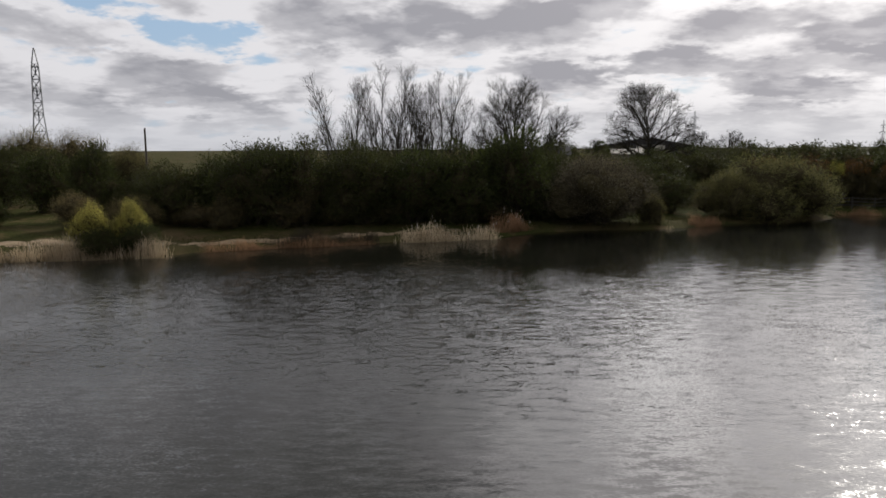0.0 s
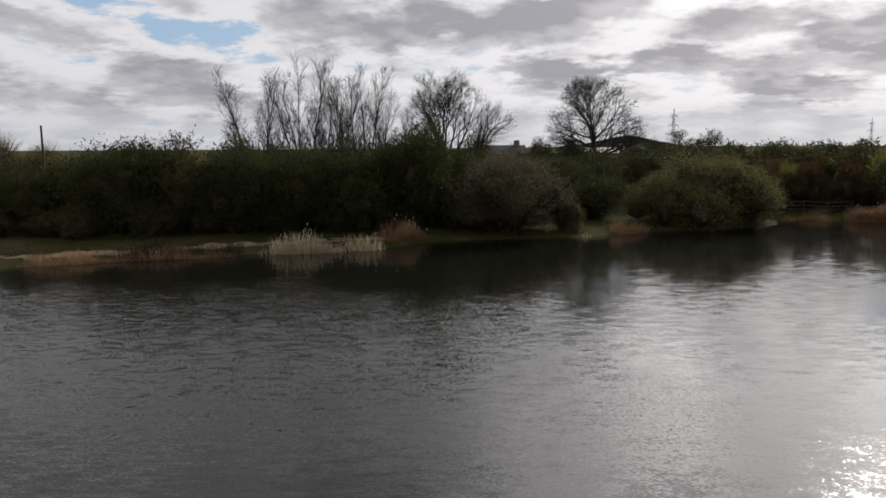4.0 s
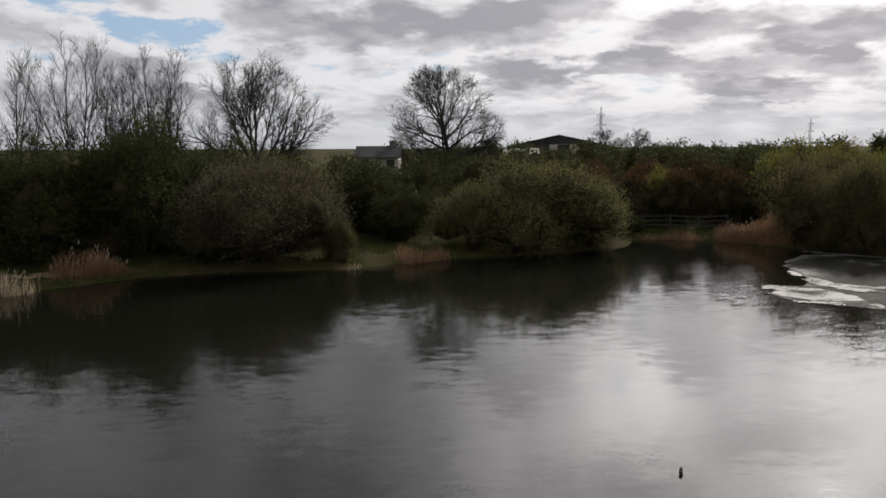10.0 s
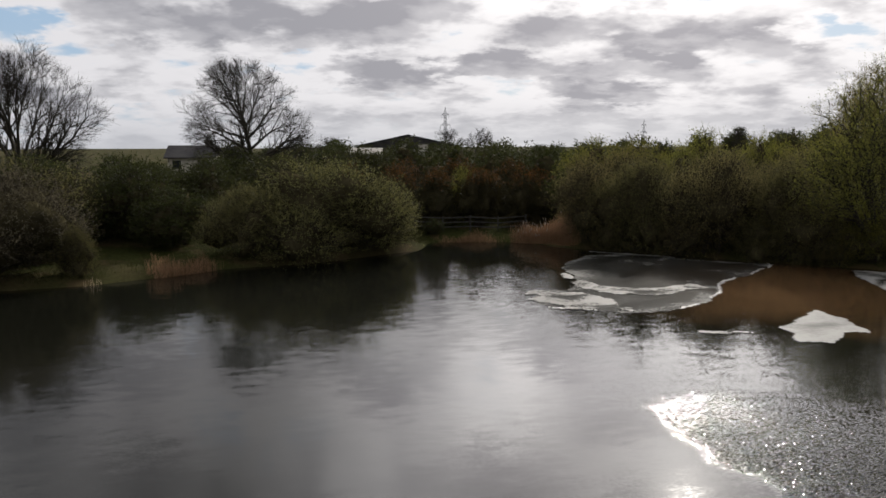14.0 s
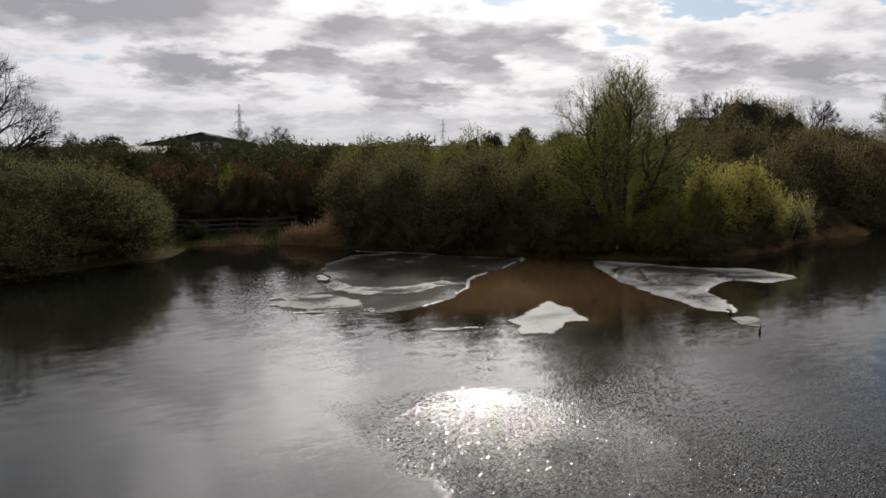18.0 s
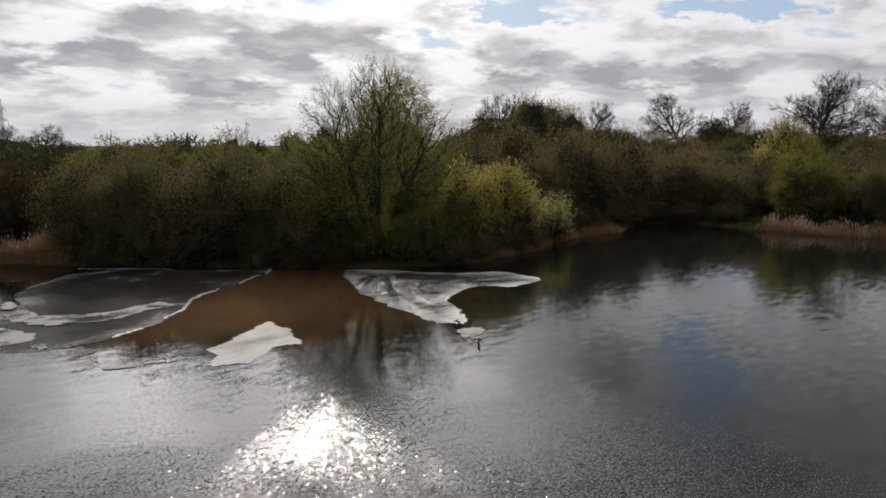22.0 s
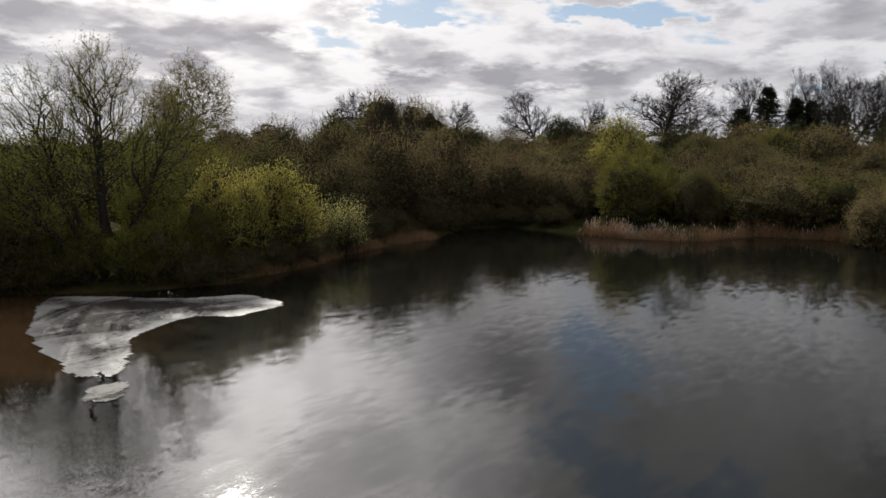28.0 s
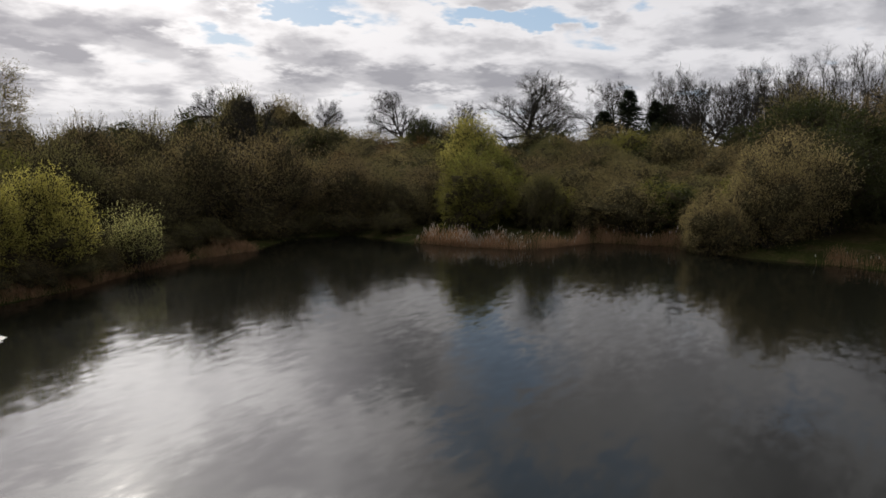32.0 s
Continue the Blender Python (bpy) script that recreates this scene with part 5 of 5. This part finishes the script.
# ---------------------------------------------------------------- scum on the water
def scum(outline, seed, label, ragged=0.18, grain=0.13, mat="film", lift=0.0):
    """A floating sheet of scum within a rim of froth: the outline, frayed by noise."""
    poly = np.array(outline, float)
    after = np.roll(poly, -1, 0)  # round its corners
    poly = np.stack([poly * 0.84 + after * 0.16, poly * 0.16 + after * 0.84], 1).reshape(-1, 2)
    lo, hi = poly.min(0) - 1, poly.max(0) + 1
    xs, ys = np.arange(lo[0], hi[0], grain), np.arange(lo[1], hi[1], grain)
    gx, gy = np.meshgrid(xs, ys)
    p = np.stack([gx.ravel(), gy.ravel()], 1)
    near, inside = np.full(len(p), 1e9), np.zeros(len(p), bool)
    for a, b in zip(poly, np.roll(poly, -1, 0)):
        ab = b - a
        t = np.clip(((p - a) @ ab) / (ab @ ab), 0, 1)
        near = np.minimum(near, np.linalg.norm(p - a - t[:, None] * ab, axis=1))
        if a[1] != b[1]:
            inside ^= ((a[1] > p[:, 1]) != (b[1] > p[:, 1])) & (p[:, 0] < ab[0] * (p[:, 1] - a[1]) / ab[1] + a[0])
    deep = np.where(inside, near, -near)
    wob = np.array([noise.fractal(Vector((x * 0.9, y * 0.9, seed * 7.0)), 1.0, 2.0, 3) for x, y in p])
    deep = deep + ragged * wob
    nx, ny = len(xs), len(ys)
    i = (np.arange(ny - 1)[:, None] * nx + np.arange(nx - 1)[None]).ravel()
    quads = np.stack([i, i + 1, i + nx + 1, i + nx], 1)
    quads = quads[(deep[quads] > 0).all(1)]
    band = 0.06 + 0.16 * np.clip(np.array([noise.noise(Vector((x * 0.55, y * 0.55, seed * 3.0 + 50))) for x, y in p]), -0.4, 1)
    # the breeze packs the froth against the southern side
    slope = np.gradient(deep.reshape(ny, nx), axis=0).ravel() / grain
    band = band * np.clip(0.45 + 1.1 * slope, 0.3, 1.5) * (0.0 if lift else 1.0)
    edge = (deep[quads] < band[quads]).any(1)
    root = thing("scum_patch", label, "scum")
    for name, some, stuff, z in (("film", quads[~edge], M[mat], 0.012), ("froth_rim", quads[edge], M["froth" if mat == "froth" else "rim"], 0.020)):
        label_of = np.arange(len(p))
        while len(some):
            least = label_of[some].min(1)
            before = label_of.copy()
            np.minimum.at(label_of, some.ravel(), np.repeat(least, 4))
            if (before == label_of).all():
                break
        for one in np.unique(label_of[some[:, 0]]) if len(some) else ():
            own = some[label_of[some[:, 0]] == one]
            if len(own) < 14:
                continue
            used, back = np.unique(own, return_inverse=True)
            lump = 0.012 * np.sin(p[used, 0] * 9) * np.sin(p[used, 1] * 8) if name == "froth_rim" else 0
            verts = np.stack([p[used, 0], p[used, 1], z + lift + 0 * used + lump], 1)
            me = mesh(name, verts, back.reshape(-1, 4), stuff, True)
            me.attributes.new("depth_in", "FLOAT", "POINT").data.foreach_set("value", deep[used].astype(np.float32))
            part(name, me, root)
    return root


scum([(39.9, 53.6), (41.2, 56.2), (42.4, 55.6), (44.0, 57.6), (44.9, 62.8), (48.6, 66.6), (52, 65.4), (54.4, 62.4), (57.9, 60.2), (54.5, 57.6), (50.9, 55.4), (49.9, 53.7), (47.8, 51.5), (45.4, 50.3), (43.4, 50.0), (41.6, 51.4), (40.2, 51.9)], 1,
     "wide grey film of scum with a white frothy rim")
scum([(59.0, 55.3), (60.4, 57.6), (62.0, 56.0), (64.0, 52.6), (66.9, 50.9), (66.8, 47.6), (64.0, 47.2), (62.4, 48.7), (59.6, 47.6), (58.1, 44.8), (56.9, 43.3), (56.0, 44.4), (56.4, 47.7), (57.2, 51.4)], 2,
     "grey film of scum below the willow, frothy at the rim", mat="curd")
scum([(47.5, 46.9), (49.0, 47.6), (51.4, 49.4), (51.2, 47.2), (50.8, 45.2), (49.4, 45.3), (48.2, 44.2), (46.8, 44.7), (47.6, 46.0)], 3, "thick white raft of froth on the muddy water", 0.2, mat="froth")
scum([(55.6, 42.6), (56.8, 43.0), (57.0, 42.2), (55.8, 41.6), (55.0, 41.9)], 4, "small drifting streak of froth", 0.35, 0.1, "lobe", 0.012)
scum([(44.0, 47.3), (46.2, 46.4), (46.4, 45.9), (44.2, 46.6)], 5, "small drifting streak of froth", 0.35, 0.1, "lobe", 0.012)
# glints on the water by the bank, put in as a pale froth-coloured strip
scum([(49.2, 68.0), (51.6, 66.0), (54.4, 63.2), (54.0, 62.8), (51.2, 65.5), (49.0, 67.4)], 6, "pale line along the bank standing for broken glints", 0.4, 0.12, "froth")


scum([(44.6, 61.7), (44.2, 58.1), (44.9, 55.9), (46.8, 54.8), (49.7, 55.8), (49.5, 54.2), (46.4, 53.2), (44.3, 54.2), (43.3, 55.9), (43.7, 59.3)], 7, "white curve of froth across the film", 0.45, 0.12, "lobe", 0.03)
scum([(40.4, 55.8), (41.7, 56.0), (43.1, 54.6), (43.8, 52.1), (43.4, 50.2), (42.3, 51.3), (41.1, 51.9), (40.0, 52.9)], 8, "pale clotted lobe of scum", 0.6, 0.14, "lobe", 0.03)


def snag(x, y, tall, turn):
    root = thing("snag", "dark broken branch sticking out of the water", "branch", "snags")
    pts = np.array([(0, 0, -0.5), (0.02, 0, 0.0), (-0.05, 0, tall * 0.45), (0.10, 0.02, tall * 0.75), (0.02, 0.0, tall)])
    part("stick", mesh("stick", *tubes(pts[:-1], pts[1:], [0.045, 0.045, 0.04, 0.035], [0.045, 0.04, 0.035, 0.02], 6), M["pole"]), root)
    part("knot", mesh("knot", *tubes([(0.05, 0, tall * 0.6)], [(0.20, 0.03, tall * 0.72)], [0.035], [0.012], 5), M["pole"]), root)
    root.matrix_basis = pose(x, y, 0, 0, 0, turn)


snag(55.1, 40.9, 0.25, 20)
snag(56.6, 43.6, 0.2, 120)
snag(28.6, 35.0, 0.11, 60)


# ---------------------------------------------------------------- fence
def post_rail_fence(a, b, label):
    root = thing("post_and_rail_fence", label, "fence")
    a, b = np.array(a, float), np.array(b, float)
    n = int(np.linalg.norm(b - a) / 2.0) + 1
    turn = math.atan2(b[1] - a[1], b[0] - a[0])
    post = box("post", (-0.06, -0.05, -0.3), (0.06, 0.05, 1.25), M["wood"], 0.012)
    for k in range(n):
        c = a + (b - a) * k / (n - 1)
        ob = part("post", post, root)
        ob.matrix_basis = Matrix.Translation((c[0], c[1], ground_at(*c))) @ Matrix.Rotation(turn, 4, "Z")
    step = np.linalg.norm(b - a) / (n - 1)
    rail = box("rail", (0, -0.075, -0.05), (step, -0.048, 0.05), M["wood"], 0.008)
    for k in range(n - 1):
        c, d = a + (b - a) * k / (n - 1), a + (b - a) * (k + 1) / (n - 1)
        z0, z1 = ground_at(*c), ground_at(*d)
        for h in (0.4, 0.76, 1.12):
            ob = part("rail", rail, root)
            ob.matrix_basis = Matrix.Translation((c[0], c[1], z0 + h)) @ Matrix.Rotation(turn, 4, "Z") @ Matrix.Rotation(-math.atan2(z1 - z0, step), 4, "Y")


post_rail_fence((33.0, 79.8), (47.6, 76.2), "weathered timber post and rail fence behind the bank")


# ---------------------------------------------------------------- pylons and pole
def make_pylon():
    root = thing("pylon", "grey steel lattice pylon", "pylon", "pylons")
    H, waist, peak = 27.0, 14.5, 26.0

    def half(z):
        return float(np.interp(z, [0, waist, 23.5, H], [2.3, 0.85, 0.62, 0.06]))

    levels = [0, 4.2, 8, 11.4, 14.5, 16.8, 19.0, 21.2, 23.5, H]
    corner = [(-1, -1), (1, -1), (1, 1), (-1, 1)]
    for cx, cy in corner:
        p = [(cx * half(z), cy * half(z), z) for z in levels]
        part("leg", mesh("leg", *tubes(p[:-1], p[1:], np.full(len(p) - 1, 0.11), np.full(len(p) - 1, 0.10), 4), M["steel"]), root)
    for k in range(4):
        (ax, ay), (bx, by) = corner[k], corner[(k + 1) % 4]
        p, q = [], []
        for z0, z1 in zip(levels[:-2], levels[1:-1]):
            h0, h1 = half(z0), half(z1)
            p += [(ax * h0, ay * h0, z0), (bx * h0, by * h0, z0), (ax * h1, ay * h1, z1)]
            q += [(bx * h1, by * h1, z1), (ax * h1, ay * h1, z1), (bx * h1, by * h1, z1)]
        part("bracing", mesh("bracing", *tubes(p, q, np.full(len(p), 0.05), np.full(len(p), 0.05), 4), M["steel"]), root)
    for z, reach in ((14.8, 3.4), (19.0, 4.2), (23.4, 3.0)):
        for s in (-1, 1):
            h = half(z)
            tip = (0, s * reach, z + 0.3)
            p = [(-h, s * h, z), (h, s * h, z), (-h, s * h, z + 0.9), (h, s * h, z + 0.9)]
            arm = part("crossarm", mesh("crossarm", *tubes(p, [tip] * 4, np.full(4, 0.07), np.full(4, 0.05), 4), M["steel"]), root)
            part("insulator", mesh("insulator", *tubes([tip], [(0, s * reach, z - 1.3)], [0.09], [0.07], 6), M["glass"]), arm)
    return root


PYLON = make_pylon()
for x, y, scale, turn in ((74, 217, 0.62, 40), (160, 268, 0.58, 20)):
    tagged(copy_thing(PYLON, pose(x, y, 0.8, 0, 0, turn) @ Matrix.Diagonal((0.62 * scale, 0.62 * scale, scale, 1))), "thin lattice mast far beyond the hedges")
PYLON.matrix_basis = pose(-63.5, 116.5, 0.6, 0, 0, 28) @ Matrix.Diagonal((0.8, 0.8, 0.82, 1))


def pole(x, y, tall):
    root = thing("telegraph_pole", "plain dark timber pole in the meadow", "pole", "poles")
    z = ground_at(x, y)
    part("shaft", mesh("shaft", *tubes([(0, 0, -0.4)], [(0, 0, tall)], [0.15], [0.10], 10), M["pole"]), root)
    part("cap", mesh("cap", *tubes([(0, 0, tall)], [(0, 0, tall + 0.08)], [0.12], [0.03], 10), M["steel"]), root)
    root.matrix_basis = pose(x, y, z)


pole(-34.4, 85.3, 8.2)
pole(-30.0, 160, 7.2)


# ---------------------------------------------------------------- buildings
def building(name, label, x, y, turn, long, deep, wall, ridge, wall_mat, roof_mat, openings, base=None, chimney=False, flat=False):
    """Walls, a pitched or flat roof, openings let into the front: (x, z, width, height, kind)."""
    root = thing(name, label, "building")
    L, D = long / 2, deep / 2
    t = 0.3
    cuts = sorted(openings)
    xs, k = -L, 0
    for ox, oz, ow, oh, _ in cuts:
        part("wall", box("wall", (xs, -D, -0.5), (ox - ow / 2, -D + t, wall), wall_mat), root)
        if oz > 0:
            part("wall", box("wall", (ox - ow / 2, -D, -0.5), (ox + ow / 2, -D + t, oz), wall_mat), root)
        part("wall", box("wall", (ox - ow / 2, -D, oz + oh), (ox + ow / 2, -D + t, wall), wall_mat), root)
        xs = ox + ow / 2
    part("wall", box("wall", (xs, -D, -0.5), (L, -D + t, wall), wall_mat), root)
    part("wall", box("wall", (-L, D - t, -0.5), (L, D, wall), wall_mat), root)
    for s in (-1, 1):
        x0, x1 = sorted((s * L, s * (L - t)))
        v, f = box_arrays((x0, -D + t, -0.5), (x1, D - t, wall))
        if not flat:
            v2 = np.array([(x0, -D + t, wall), (x1, -D + t, wall), (x1, D - t, wall), (x0, D - t, wall), (x0, 0, ridge - 0.25), (x1, 0, ridge - 0.25)])
            f2 = [(0, 1, 5, 4), (2, 3, 4, 5), (0, 4, 3), (1, 2, 5)]
            part("gable", mesh("gable", v2, f2, wall_mat), root)
        part("wall", mesh("wall", v, f, wall_mat), root)
    if flat:
        part("roof", box("roof", (-L - 0.3, -D - 0.3, wall), (L + 0.3, D + 0.3, wall + 0.35), roof_mat, 0.05), root)
    else:
        for s in (-1, 1):
            e, z = s * (D + 0.5), wall - 0.5 * (ridge - wall) / D
            v = np.array([(-L - 0.4, e, z), (L + 0.4, e, z), (L + 0.4, 0, ridge), (-L - 0.4, 0, ridge)])
            v = np.concatenate([v, v + np.array([0, 0, 0.14])])
            part("roof", mesh("roof", v, [(3, 2, 1, 0), (4, 5, 6, 7), (0, 1, 5, 4), (1, 2, 6, 5), (2, 3, 7, 6), (3, 0, 4, 7)], roof_mat), root)
    for ox, oz, ow, oh, kind in cuts:
        o = part(kind, box(kind, (ox - ow / 2, -D + 0.12, oz), (ox + ow / 2, -D + 0.2, oz + oh), M["glass"] if kind == "window" else M["slate"]), root)
        if kind == "window":
            part("sill", box("sill", (ox - ow / 2 - 0.1, -D - 0.08, oz - 0.12), (ox + ow / 2 + 0.1, -D + 0.1, oz), M["render_wall"], 0.01), o)
    if chimney:
        part("chimney", box("chimney", (L * 0.5, -0.4, ridge - 1.0), (L * 0.5 + 0.9, 0.4, ridge + 0.9), M["cladding"], 0.03), root)
    root.matrix_basis = pose(x, y, ground_at(x, y) if base is None else base, 0, 0, turn)
    return root


barn = building("barn", "large dark barn, an open doorway between pale doors", 74, 272, 78, 24, 34, 5.6, 9.2, M["slate"], M["slate"], [(6, 0, 3.6, 4.4, "door"), (-4, 0, 3.6, 4.0, "door")])
for y0, y1 in ((0.5, 2.9), (-6.8, -3.5)):
    part("sliding_door", box("sliding_door", (-12.25, y0, 0), (-12.05, y1, 6.0), M["render_wall"], 0.02), barn, "pale sliding door, pushed open")
# the wall is closed here: the shade inside the doorway is a black panel
part("doorway", box("doorway", (-12.12, -3.45, 0), (-12.03, 0.45, 6.0), M["rubber"]), barn, "black panel standing for the shaded inside of the doorway")
part("lintel", box("lintel", (-12.22, -6.9, 6.02), (-12.03, 3.0, 6.35), M["cladding"]), barn)
building("house", "small pale house with a dark roof and chimney", 18.4, 125.5, -4, 5.8, 5.5, 4.5, 5.8, M["render_wall"], M["slate"], [(-1.8, 2.9, 1.1, 1.1, "window"), (1.8, 2.9, 1.1, 1.1, "window")], chimney=True)
building("shed", "low shed with a pale sheet roof", 50, 200, -8, 8, 6, 4.0, 5.2, M["cladding"], M["render_wall"], [(2, 0, 2, 2.2, "door")])
building("apartment_block", "far flat-roofed pale block behind the trees", 150, 131, -38, 12, 9, 11.2, 11.2, M["render_wall"], M["cladding"],
         [(x, z, 1.4, 1.5, "window") for x in (-4, -1.3) for z in (8.5,)] + [(x, 8.5, 1.4, 1.5, "window") for x in (1.4, 4)], base=0.8, flat=True)


def parked_car(x, y, turn):
    root = thing("car", "white car parked beside the slope", "car")
    prof = [(-2.0, 0.35), (-2.05, 0.8), (-1.75, 0.95), (-1.1, 1.42), (0.5, 1.45), (1.15, 0.98), (1.95, 0.85), (2.05, 0.4)]
    v = np.array([(px, s * (0.86 if pz < 1.1 else 0.68), pz) for s in (-1, 1) for px, pz in prof])
    n = len(prof)
    f = [tuple(range(n))[::-1], tuple(range(n, 2 * n))] + [(k, (k + 1) % n, (k + 1) % n + n, k + n) for k in range(n)]
    body = mesh("body", v, f, M["white"])
    bm = bmesh.new()
    bm.from_mesh(body)
    bmesh.ops.recalc_face_normals(bm, faces=bm.faces[:])
    bmesh.ops.bevel(bm, geom=bm.edges[:], offset=0.07, segments=2, affect="EDGES")
    bm.to_mesh(body)
    bm.free()
    part("body", body, root)
    for s in (-1, 1):
        part("window", box("window", (-1.0, s * 0.79 - 0.03, 1.0), (0.7, s * 0.79 + 0.03, 1.32), M["glass"], 0.02), root)
        for wx in (-1.3, 1.3):
            w = part("wheel", mesh("wheel", *tubes([(wx, s * 0.70, 0.32)], [(wx, s * 0.9, 0.32)], [0.32], [0.31], 18), M["rubber"]), root)
            part("rim", mesh("rim", *tubes([(wx, s * 0.86, 0.32)], [(wx, s * 0.915, 0.32)], [0.2], [0.12], 12), M["steel"]), w)
    root.matrix_basis = pose(x, y, ground_at(x, y), 0, 0, turn)


parked_car(137, 42.6, 70)
